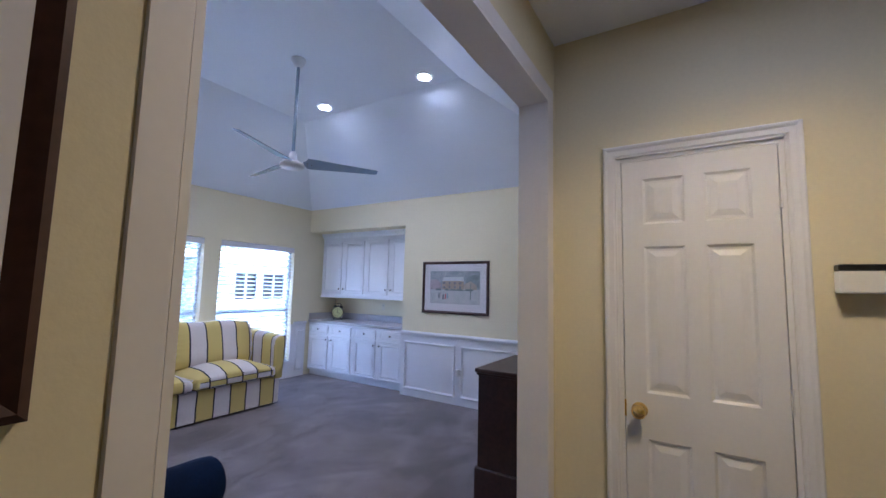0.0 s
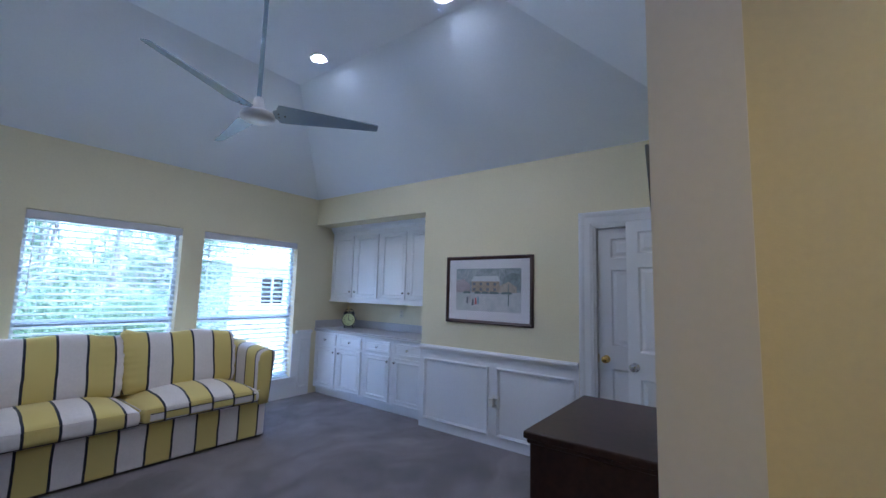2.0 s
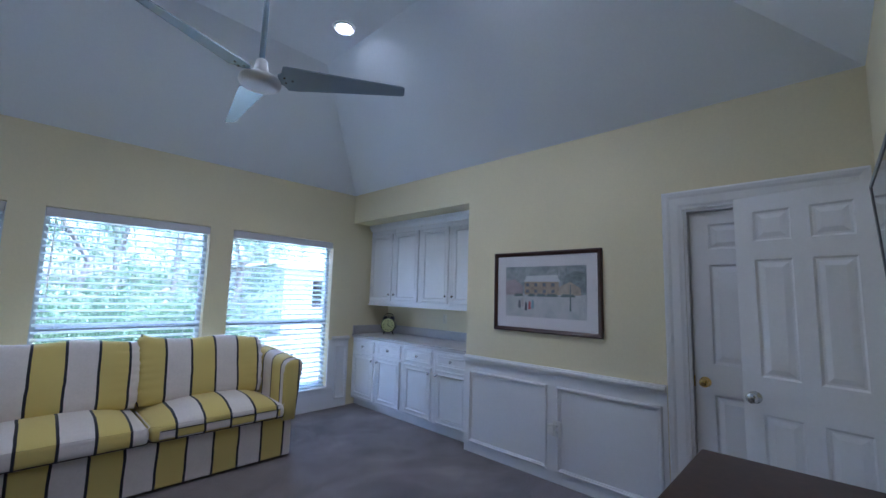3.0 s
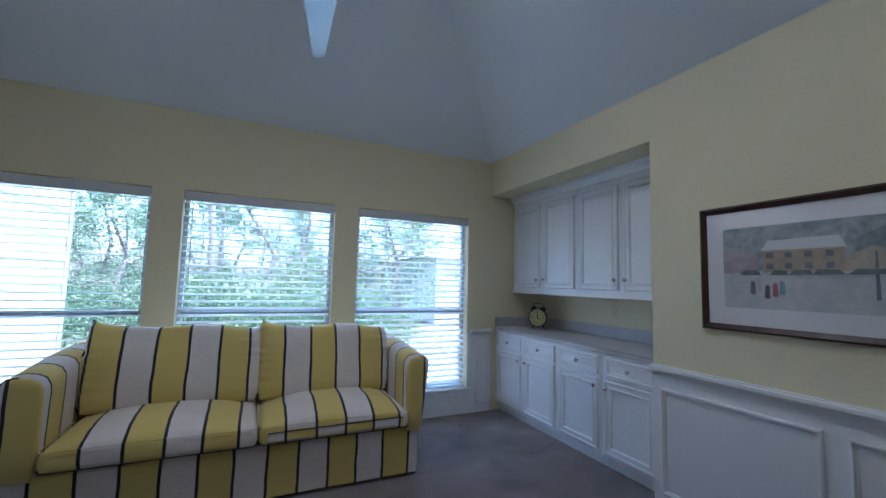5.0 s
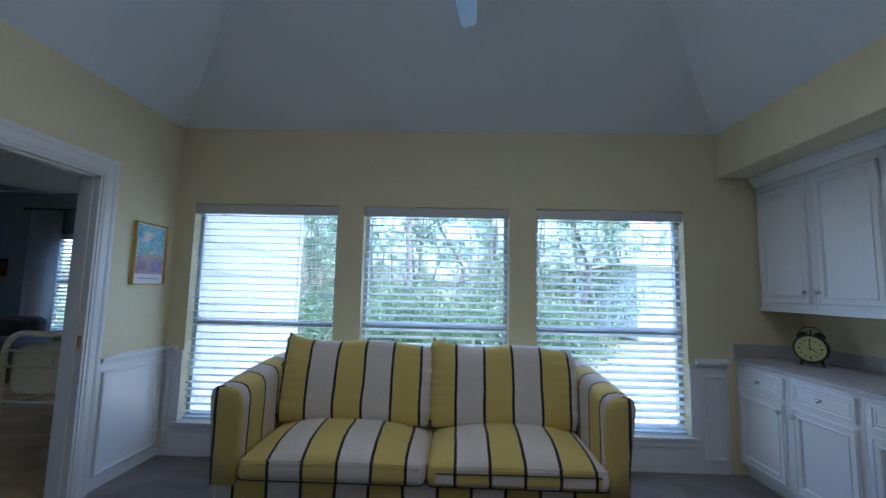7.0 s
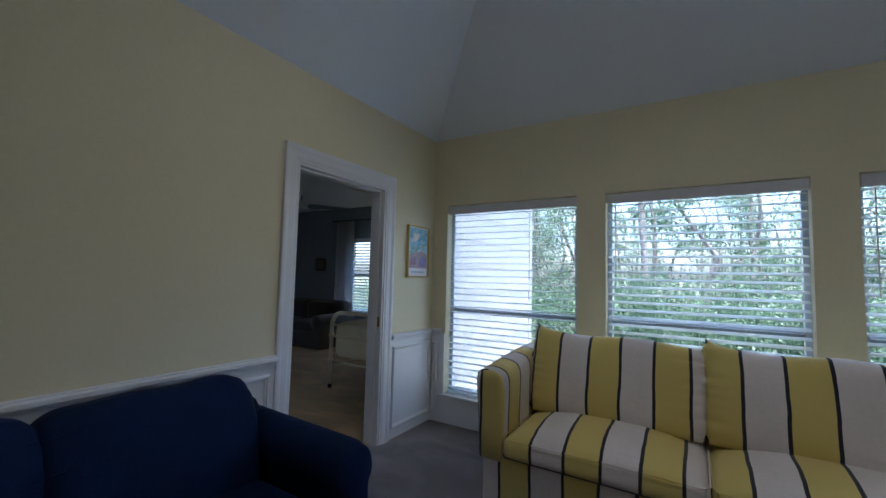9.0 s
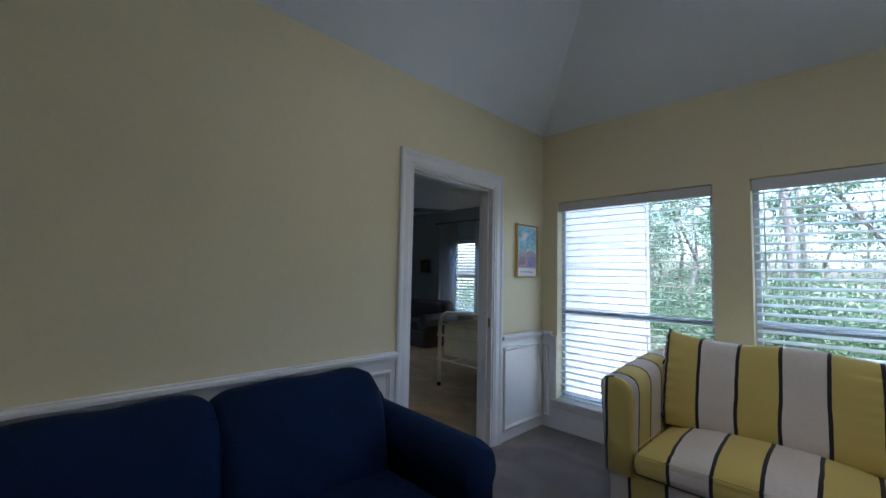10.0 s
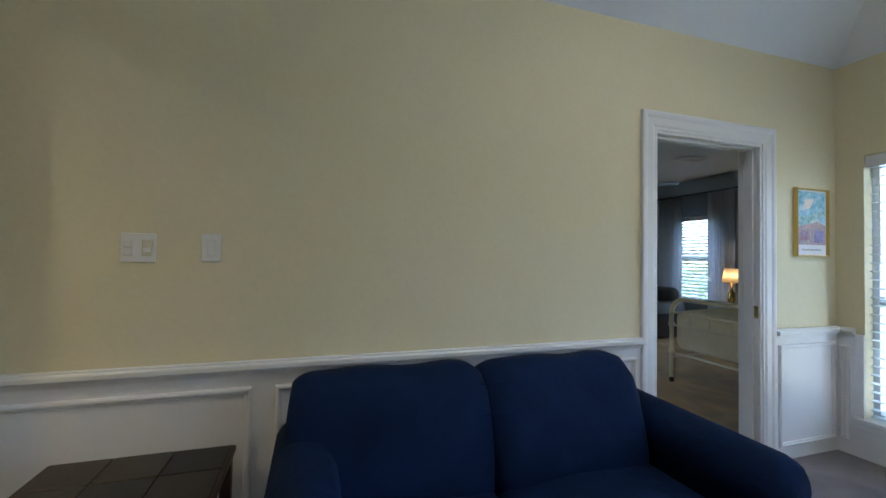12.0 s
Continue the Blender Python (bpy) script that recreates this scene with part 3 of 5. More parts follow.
# door in the hall
jambs(-1.672, -1.066, 2.085, 3.952, 4.068, "trim_jamb_hall")
casing(-1.672, -1.066, 2.085, 0.055, pose(0, 3.95, 0), "trim_casing_hall", "white moulded casing round the hallway door")
d1 = thing("door_1", "closed white six-panel door with brass knob", "door", kind="structure")
leaf = six_panel_leaf(d1, 0.562, 2.06, pose(-1.650, 3.969, 0.004))
knob(leaf, 0.055, 0.965, M_BRASS, "polished brass knob")
part("latch_plate", box(-0.004, 0.003, -0.019, -0.012, 0.93, 1.0), M_BRASS, leaf)
for hz in (0.25, 1.08, 1.85):
    hinge(leaf, 0.566, hz, M_WHITE)

# door in the north wall
jambs(ND0, ND1, NDZ, YN + 0.002, YN + 0.118, "trim_jamb_north", (YN + 0.072, YN + 0.09))
casing(ND0, ND1, NDZ, 0.125, pose(0, YN, 0), "trim_casing_north", "white moulded casing round the closet door")
d2 = thing("door_2", "closed white six-panel door with brass knob", "door", kind="structure")
leaf = six_panel_leaf(d2, 0.716, 2.022, pose(ND0 + 0.022, YN + 0.052, 0.004))
knob(leaf, 0.06, 0.925, M_BRASS, "polished brass knob")
part("latch_plate", box(-0.004, 0.003, -0.019, -0.012, 0.89, 0.96), M_BRASS, leaf)
# unseen boards behind both closed doors, added to stop light leaking through the gaps
solid("door_backing_north", box(ND0 - 0.1, ND1 + 0.1, YN + 0.121, YN + 0.16, 0, NDZ + 0.1), M_YELLOW, "unseen backing added behind the closed door to block light", "wall")
solid("door_backing_hall", box(-1.77, -0.97, 4.071, 4.11, 0, 2.2), M_YELLOW, "unseen backing added behind the closed hallway door to block light", "wall")

# door that stands open against the east wall
d3 = thing("door_3", "white six-panel door standing open, with nickel knob", "door", kind="structure")
leaf = six_panel_leaf(d3, 0.585, 2.022, pose(XE - 0.012, 6.22, 0.004, 0, 0, 167.5))
knob(leaf, 0.53, 0.93, M_CHROME, "brushed nickel knob", 1)
knob(leaf, 0.53, 0.93, M_CHROME, "brushed nickel knob", -1)

# bedroom doorway
jambs(SD0, SD1, SDZ, YSB - 0.002, YS + 0.002, "trim_jamb_south", (YSB + 0.04, YSB + 0.10))
casing(-SD1, -SD0, SDZ, 0.108, pose(0, YS, 0, 0, 0, 180), "trim_casing_south", "white moulded casing round the bedroom doorway")
solid("strike_plate", box(SD0 + 0.018, SD0 + 0.0205, YSB + 0.105, YSB + 0.13, 0.95, 1.03), M_BRASS, "small brass strike plate on the door jamb", "strike plate", "")

# ---- bedroom shell ----
BW = (-1.75, -0.86, 0.62, 2.10)
solid("wall_bedroom_west", sheet("x", BXW - 0.15, BXW, BYS, YS, 0, PLATE, [BW]), M_BLUEGREY, "dim blue-grey bedroom wall with a window", "wall")
# unseen opening, added to bring daylight onto the bed and carpet
BS = (-4.7, -2.8, 0.62, 2.10)
solid("wall_bedroom_south", sheet("y", BYS - 0.12, BYS, BXW, XE, 0, PLATE, [BS]), M_BLUEGREY, "blue-grey bedroom wall", "wall")
solid("wall_bedroom_east", sheet("x", XE - 0.12, XE - 0.001, BYS, YSB, 0, PLATE), M_BLUEGREY, "blue-grey bedroom wall", "wall")
bw = sheet("y", YSB - 0.006, YSB - 0.001, BXW, XE - 0.12, 0, PLATE, [(SD0, SD1, 0, SDZ)])
solid("wall_bedroom_north", bw, M_BLUEGREY, "blue-grey bedroom side of the wall", "wall")
solid("wall_outer_north", sheet("y", YSB, YS, BXW, XW - 0.161, -0.3, PLATE + 0.2), M_SIDING, "white outer wall of the bedroom wing", "wall")
solid("ceiling_bedroom", box(BXW - 0.15, XE, BYS, YSB - 0.001, PLATE - 0.001, PLATE + 0.1), M_CEIL, "flat white bedroom ceiling", "ceiling")

# ---- fitted cabinets in the niche ----
DOOR_STEPS = [(0.0, 0.016), (0.006, 0.022), (0.014, 0.022), (0.018, 0.017), (0.040, 0.017), (0.046, 0.023), (0.054, 0.021), (0.060, 0.008)]
COUNTER_Z, FACE = 0.895, 6.66
PITCH = (NICHE_X - XW) / 4


def pull(parent, x, y, z):
    prof = [(0.007, 0.0), (0.006, 0.012), (0.014, 0.018), (0.016, 0.026), (0.010, 0.031), (0.001, 0.032)]
    part("knob", lathe([(r, -h) for r, h in prof], 12, (x, y, z), "y"), M_CHROME, parent, "small round nickel knob", True)


def base_cabinet(i):
    x0, x1 = XW + i * PITCH + 0.002, XW + (i + 1) * PITCH - 0.002
    c = thing("base_cabinet", "white painted base cabinet with one drawer and one door", "cabinet", "cabinets of the niche")
    part("body", box(x0, x1, FACE, NICHE_Y - 0.004, 0.09, COUNTER_Z - 0.04), M_CAB, c)
    part("toe_kick", box(x0, x1, FACE + 0.05, FACE + 0.07, 0.0, 0.09), M_CAB, c)
    g = 0.036
    dr = part("drawer", rings(x0 + g, x1 - g, 0.685, 0.825, [(0.0, 0.016), (0.016, 0.018), (0.022, 0.011), (0.028, 0.011), (0.034, 0.015), (0.04, 0.010)]), M_CAB, c, "", m=pose(0, FACE - 0.001, 0))
    pull(dr, (x0 + x1) / 2, -0.010, 0.755)
    do = part("cabinet_door", rings(x0 + g, x1 - g, 0.12, 0.655, DOOR_STEPS), M_CAB, c, "", m=pose(0, FACE - 0.001, 0))
    pull(do, x1 - 0.055 if i % 2 == 0 else x0 + 0.055, -0.016, 0.60)


def wall_cabinet(i):
    x0, x1 = XW + i * PITCH + 0.002, XW + (i + 1) * PITCH - 0.002
    c = thing("wall_cabinet", "white painted wall cabinet with one panelled door", "cabinet", "cabinets of the niche")
    part("body", box(x0, x1, 6.885, NICHE_Y - 0.004, 1.285, 2.275), M_CAB, c)
    g = 0.030
    do = part("cabinet_door", rings(x0 + g, x1 - g, 1.335, 2.215, DOOR_STEPS), M_CAB, c, "", m=pose(0, 6.884, 0))
    pull(do, x1 - 0.05 if i % 2 == 0 else x0 + 0.05, -0.016, 1.42)


for i in range(4):
    base_cabinet(i)
    wall_cabinet(i)
b = mould([(0, 0), (0.012, 0), (0.03, 0.03), (0.05, 0.042), (0.056, 0.07), (0.056, 0.083), (0, 0.083)], (XW + 0.002, 6.886, 2.276), (NICHE_X - 0.002, 6.886, 2.276), (0, -1, 0))
solid("cornice", b, M_CAB, "white moulded cornice along the wall cabinets", "trim")
b = mould([(0, 0), (0.016, 0), (0.016, 0.022), (0, 0.022)], (XW + 0.002, 6.883, 1.27), (NICHE_X - 0.002, 6.883, 1.27), (0, -1, 0))
solid("light_rail", b, M_CAB, "white rail under the wall cabinets", "trim")
ct = thing("worktop", "grey laminate worktop with low backsplash on the base cabinets", "worktop")
part("slab", box(XW + 0.002, NICHE_X - 0.002, FACE - 0.028, NICHE_Y - 0.003, COUNTER_Z - 0.038, COUNTER_Z, 0.004), M_COUNTER, ct)
part("backsplash", box(XW + 0.002, NICHE_X - 0.002, NICHE_Y - 0.022, NICHE_Y - 0.003, COUNTER_Z, COUNTER_Z + 0.105, 0.003), M_COUNTER, ct)
part("side_splash", box(XW + 0.002, XW + 0.02, FACE - 0.02, NICHE_Y - 0.022, COUNTER_Z, COUNTER_Z + 0.105, 0.003), M_COUNTER, ct)
part("edge_strip", box(XW + 0.002, NICHE_X - 0.002, FACE - 0.0285, FACE - 0.0275, COUNTER_Z - 0.009, COUNTER_Z - 0.006), M_BLACK, ct, "dark seam line")


# ---- alarm clock ----
def alarm_clock(x, y, z, turn):
    c = thing("alarm_clock", "large black twin-bell alarm clock with cream dial on the worktop", "clock", at=(x, y, z), turn=turn)
    r, cz = 0.098, 0.124
    part("case", lathe([(r - 0.012, 0.035), (r, 0.025), (r + 0.003, -0.028), (r - 0.006, -0.036), (r - 0.012, -0.030)], 32, (0, 0, cz), "y"), M_BLACK, c, "", True)
    dial = part("dial", lathe([(r - 0.011, -0.028), (r - 0.011, -0.0315)], 32, (0, 0, cz), "y"), material("dial_cream", (0.52, 0.54, 0.26), rough=0.5, vary=0.03, bump=0), c, "cream dial")
    for k in range(12):
        a = math.radians(30 * k)
        w = 0.005 if k % 3 == 0 else 0.003
        part("hour_mark", box(-w, w, -0.0325, -0.0312, 0.055, 0.069), M_BLACK, dial, m=Matrix.Translation((0, 0, cz)) @ pose(0, 0, 0, 0, math.degrees(a), 0))
    for name, ln, a in (("hour_hand", 0.042, 122), ("minute_hand", 0.058, -2)):
        part(name, box(-0.0028, 0.0028, -0.0345, -0.033, -0.01, ln), M_BLACK, dial, m=Matrix.Translation((0, 0, cz)) @ pose(0, 0, 0, 0, a, 0))
    for s in (-1, 1):
        bell = lathe([(0.036, 0.0), (0.034, 0.012), (0.024, 0.024), (0.006, 0.03)], 18)
        part("bell", bell, M_BLACK, c, "", True, m=pose(s * 0.048, 0, cz + r - 0.012, 0, s * 28, 0))
        part("foot", tube([(s * 0.05, 0, cz - r + 0.018), (s * 0.066, 0, 0.0)], 0.010, 8, r_end=0.006), M_BLACK, c)
    part("handle", tube([(0.062 * math.cos(t), 0, cz + r + 0.012 + 0.042 * math.sin(t)) for t in [math.pi * k / 10 for k in range(11)]], 0.004, 6), M_BLACK, c)
    part("hammer", tube([(0, 0, cz + r - 0.004), (0, 0, cz + r + 0.03)], 0.005, 6), M_BLACK, c)


alarm_clock(-6.575, 6.975, COUNTER_Z, 38)


def outlet(name, label, m, w=0.07, h=0.115, kind="outlet", mat=None):
    o = thing(name, label, kind)
    o.matrix_basis = m
    part("cover_plate", box(-w / 2, w / 2, -0.007, -0.001, -h / 2, h / 2, 0.003), mat or M_PLASTIC, o)
    if kind == "outlet":
        for s in (-1, 1):
            f = part("receptacle", box(-0.017, 0.017, -0.010, -0.006, s * 0.024 - 0.014, s * 0.024 + 0.014, 0.003), mat or M_PLASTIC, o)
            for q in (-1, 1):
                part("slot", box(q * 0.007 - 0.0012, q * 0.007 + 0.0012, -0.0105, -0.0098, s * 0.024 - 0.005, s * 0.024 + 0.005), M_BLACK, f)
    return o


outlet("wall_outlet", "white wall outlet over the worktop", pose(-5.30, NICHE_Y, 1.14))
outlet("wall_outlet", "pale yellow wall outlet over the worktop", pose(-5.78, NICHE_Y, 1.14), mat=M_ALMOND)

# outlet with a plugged-in adapter on the wainscot
o = outlet("wall_outlet", "white wall outlet on the wainscot with a cover box", pose(-3.925, YN - 0.018, 0.41), 0.075, 0.125)
ad = thing("power_adapter", "white plug-in adapter in the wainscot outlet", "adapter")
part("body", box(-3.985, -3.93, YN - 0.075, YN - 0.029, 0.37, 0.45, 0.008, None, 2), M_PLASTIC, ad)
part("cable", tube([(-3.93, YN - 0.04, 0.37), (-3.915, YN - 0.035, 0.31), (-3.89, YN - 0.03, 0.285)], 0.003, 6), M_PLASTIC, ad)

# ---- winter picture on the north wall ----
def wedge(pts, d, mat, parent, name, y0=0.0):
    """A flat coloured patch of the painting: corner points (x, z) in the picture."""
    b = bmesh.new()
    f = b.faces.new([b.verts.new((x, -d + y0, z)) for x, z in pts])
    r = bmesh.ops.extrude_face_region(b, geom=[f])
    bmesh.ops.translate(b, vec=(0, 0.0006, 0), verts=[v for v in r["geom"] if isinstance(v, bmesh.types.BMVert)])
    return part(name, b, mat, parent)


def paint(name, c, vary=0.15, second=None, scale=8):
    return material(name, c, rough=0.7, vary=vary, scale=scale, fine=40, bump=0.1, second=second)


def framed(name, label, w, h, fw, mats, m, depth=0.03, mat_w=0.09):
    p = thing(name, label, "picture")
    p.matrix_basis = m
    prof = [(0, 0), (0, depth * 0.8), (fw * 0.3, depth), (fw * 0.75, depth * 0.7), (fw, depth * 0.55), (fw, 0)]
    part("frame", ring_frame(-w / 2, w / 2, -h / 2, h / 2, prof), mats[0], p)
    part("mat_board", box(-w / 2 + fw, w / 2 - fw, -0.012, -0.004, -h / 2 + fw, h / 2 - fw), mats[1], p)
    return p


pw, ph = 0.995, 0.685
pic = framed("framed_picture", "winter street scene print in a dark wood frame with white mat", pw, ph, 0.035, (M_FRAMEWOOD, M_MAT), pose(-4.049, YN, 1.482))
iw, ih = 0.375, 0.215
canvas = part("print", box(-iw, iw, -0.0135, -0.0125, -ih, ih), paint("snow_paint", (0.52, 0.55, 0.58), 0.12, (0.66, 0.64, 0.66), 5), pic, "pale snowy watercolour")
wedge([(-iw, -0.02), (iw, -0.02), (iw, ih), (-iw, ih)], 0.0142, paint("winter_sky", (0.30, 0.37, 0.40), 0.25, (0.50, 0.52, 0.54), 7), canvas, "painted_sky")
wedge([(-iw, -0.03), (-0.2, -0.03), (-0.2, 0.05), (-0.28, 0.11), (-iw, 0.09)], 0.0149, paint("winter_trees", (0.42, 0.36, 0.38), 0.2), canvas, "painted_trees")
wedge([(0.15, 0.0), (iw, 0.0), (iw, 0.15), (0.28, 0.17), (0.2, 0.13)], 0.0149, paint("winter_trees_far", (0.25, 0.29, 0.30), 0.25), canvas, "painted_trees")
wedge([(-0.18, -0.025), (0.14, -0.025), (0.14, 0.085), (-0.18, 0.085)], 0.0156, paint("house_paint", (0.44, 0.36, 0.28), 0.2), canvas, "painted_house")
wedge([(-0.19, 0.085), (0.15, 0.085), (0.125, 0.14), (-0.155, 0.135)], 0.0163, paint("snow_roof", (0.68, 0.70, 0.73), 0.08), canvas, "painted_roof")
wedge([(0.14, -0.025), (0.33, -0.025), (0.33, 0.03), (0.24, 0.085), (0.14, 0.04)], 0.0158, paint("barn_paint", (0.45, 0.39, 0.32), 0.2), canvas, "painted_annex")
dark_pane = paint("window_paint", (0.20, 0.22, 0.25), 0.2)
for wx in (-0.15, -0.07, 0.01, 0.09):
    for wz in (0.045, -0.01):
        wedge([(wx - 0.015, wz), (wx + 0.015, wz), (wx + 0.015, wz + 0.028), (wx - 0.015, wz + 0.028)], 0.0168, dark_pane, canvas, "painted_window")
hedge = paint("hedge_paint", (0.18, 0.22, 0.22), 0.3)
for hx, hw in ((-0.24, 0.05), (-0.11, 0.04), (-0.02, 0.05), (0.08, 0.06), (0.22, 0.07)):
    wedge([(hx - hw, -0.04), (hx + hw, -0.04), (hx + hw * 0.7, -0.018), (hx - hw * 0.6, -0.015)], 0.0172, hedge, canvas, "painted_hedge")
for hx, hz, c in ((-0.23, -0.11, (0.2, 0.2, 0.24)), (-0.2, -0.10, (0.55, 0.5, 0.5)), (-0.13, -0.12, (0.5, 0.16, 0.18)), (-0.10, -0.11, (0.25, 0.38, 0.45)), (-0.165, -0.13, (0.15, 0.15, 0.18))):
    wedge([(hx - 0.013, hz - 0.03), (hx + 0.013, hz - 0.03), (hx + 0.010, hz + 0.035), (hx - 0.008, hz + 0.04)], 0.0172, paint("daub", c, 0.2), canvas, "painted_daub")
wedge([(0.235, -0.15), (0.25, -0.15), (0.247, 0.06), (0.24, 0.06)], 0.0174, hedge, canvas, "painted_post")
glass = part("glazing", box(-pw / 2 + 0.036, pw / 2 - 0.036, -0.0205, -0.0185, -ph / 2 + 0.036, ph / 2 - 0.036), M_GLASS, pic)
glass.visible_shadow = False

# ---- small bright poster on the south wall ----
M_GOLD = material("gold_frame_metal", (0.78, 0.60, 0.22), rough=0.3, metal=0.9, vary=0.05, bump=0)
ap = framed("framed_poster", "small colourful beach poster in a thin gold frame", 0.33, 0.475, 0.012, (M_GOLD, M_MAT), pose(-6.625, YS, 1.605, 0, 0, 180))
pr = part("print", box(-0.145, 0.145, -0.0135, -0.0125, -0.155, 0.215), paint("poster_sky", (0.14, 0.46, 0.66), 0.3, (0.55, 0.74, 0.80), 12), ap, "blue and coral beach scene")
wedge([(-0.145, -0.155), (0.145, -0.155), (0.145, -0.02), (0.0, 0.03), (-0.145, 0.0)], 0.0142, paint("poster_shore", (0.42, 0.42, 0.52), 0.3, (0.66, 0.42, 0.36), 18), pr, "painted_shore")
wedge([(-0.145, -0.03), (0.03, 0.0), (0.145, 0.06), (0.145, 0.10), (0.0, 0.05), (-0.145, 0.04)], 0.0149, paint("poster_sea", (0.16, 0.48, 0.55), 0.3, (0.70, 0.78, 0.72), 16), pr, "painted_sea")
wedge([(-0.1, 0.08), (-0.02, 0.10), (0.03, 0.17), (-0.07, 0.16)], 0.0149, paint("poster_cloud", (0.80, 0.72, 0.66), 0.15), pr, "painted_cloud")
wedge([(-0.13, -0.13), (-0.03, -0.12), (-0.02, -0.07), (-0.11, -0.05)], 0.0156, paint("poster_red", (0.50, 0.24, 0.22), 0.3, (0.35, 0.32, 0.45), 22), pr, "painted_daub")
wedge([(0.02, -0.14), (0.12, -0.14), (0.12, -0.06), (0.03, -0.05)], 0.0156, paint("poster_violet", (0.30, 0.26, 0.48), 0.3), pr, "painted_daub")
part("caption_bar", box(-0.10, 0.10, -0.0135, -0.0125, -0.195, -0.185), paint("caption_grey", (0.45, 0.42, 0.42), 0.05), ap)

# ---- switches on the south wall ----
sw = outlet("light_switch", "white double wall plate with a slider and a fan control", pose(-2.652, YS, 1.348, 0, 0, 180), 0.122, 0.118, "switch")
part("slider", box(-0.05, -0.012, -0.012, -0.006, -0.03, 0.03, 0.003), M_PLASTIC, sw)
part("slider_knob", box(-0.045, -0.018, -0.017, -0.011, 0.0, 0.016, 0.002), M_PLASTIC, sw)
part("fan_control", box(0.014, 0.05, -0.011, -0.006, -0.032, 0.032, 0.003), M_ALMOND, sw, "almond coloured control")
part("fan_knob", box(0.018, 0.045, -0.016, -0.010, -0.02, -0.002, 0.002), M_PLASTIC, sw)
sw = outlet("light_switch", "white single rocker wall switch", pose(-2.911, YS, 1.352, 0, 0, 180), 0.075, 0.118, "switch")
part("rocker", box(-0.017, 0.017, -0.011, -0.006, -0.034, 0.034, 0.003), M_PLASTIC, sw)

# ---- ceiling fan ----
FAN = (-4.52, 4.335)


def blade_mesh():
    b = bmesh.new()
    prof = [(0.095, -0.03, 0.03), (0.118, -0.045, 0.045), (0.135, -0.092, 0.078), (0.18, -0.091, 0.078), (0.45, -0.064, 0.056), (0.78, -0.036, 0.032), (0.793, -0.028, 0.024)]
    rows = []
    for r, a, c in prof:
        tw = math.radians(-16)
        rows.append([b.verts.new((r, y * math.cos(tw), y * math.sin(tw) + t)) for y in (a, c) for t in (-0.003, 0.003)])
    for p, q in zip(rows, rows[1:]):
        for i, j in ((0, 1), (1, 3), (3, 2), (2, 0)):
            b.faces.new((p[i], p[j], q[j], q[i]))
    b.faces.new([rows[0][i] for i in (0, 1, 3, 2)])
    b.faces.new([rows[-1][i] for i in (0, 2, 3, 1)])
    return b


def ceiling_fan(x, y, top, drop, angles, label):
    f = thing("ceiling_fan", label, "ceiling fan", at=(x, y, 0))
    part("canopy", lathe([(0.070, top), (0.070, top - 0.012), (0.045, top - 0.055), (0.030, top - 0.075), (0.016, top - 0.08)], 24), M_FAN, f, "", True)
    hz = top - drop
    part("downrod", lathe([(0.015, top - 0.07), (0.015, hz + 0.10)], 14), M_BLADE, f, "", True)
    cz = hz - 0.012
    part("collar", lathe([(0.022, cz + 0.115), (0.030, cz + 0.105), (0.038, cz + 0.06), (0.052, cz + 0.015)], 24), M_FAN, f, "", True)
    part("motor_housing", lathe([(0.050, cz + 0.022), (0.080, cz + 0.016), (0.105, cz + 0.002), (0.110, cz - 0.016), (0.104, cz - 0.034), (0.080, cz - 0.046), (0.03, cz - 0.052), (0.001, cz - 0.053)], 32), M_FAN, f, "", True)
    me = None
    for a in angles:
        m = pose(0, 0, hz + 0.002, 0, 0, a)
        if me is None:
            bl = part("blade", blade_mesh(), M_BLADE, f, "tapered white metal blade with window blue put into its colour", m=m)
            me = bl.data
        else:
            bl = new("blade", me)
            bl.parent, bl.matrix_basis = f, m
        for r, s in ((0.13, -0.02), (0.13, 0.02), (0.17, 0.0)):
            part("screw", lathe([(0.006, -0.009), (0.005, -0.003)], 8, (r, s, -s * 0.16)), M_BLACK, bl)
    return f


ceiling_fan(*FAN, TOP, 1.008, (52.5, 172.5, 292.5), "white three-blade ceiling fan on a long downrod")


# ---- recessed lights ----
def downlight(x, y, z):
    d = thing("recessed_light", "lit round recessed ceiling light with white trim", "ceiling light", "recessed lights")
    part("trim_ring", lathe([(0.095, z), (0.095, z - 0.005), (0.078, z - 0.010), (0.074, z - 0.002), (0.074, z)], 28, (x, y, 0)), M_FAN, d, "", True)
    part("baffle", lathe([(0.074, z - 0.0005), (0.072, z - 0.002), (0.060, z - 0.0015)], 24, (x, y, 0)), M_CHROME, d, "grey reflector ring", True)
    part("bulb", lathe([(0.060, z - 0.002), (0.058, z - 0.005), (0.04, z - 0.007), (0.001, z - 0.0075)], 24, (x, y, 0)), M_BULB, d, "glowing white lens", True)


for cx, cy in CANS:
    downlight(cx, cy, TOP)
downlight(*HALL_CAN, PLATE - 0.002)


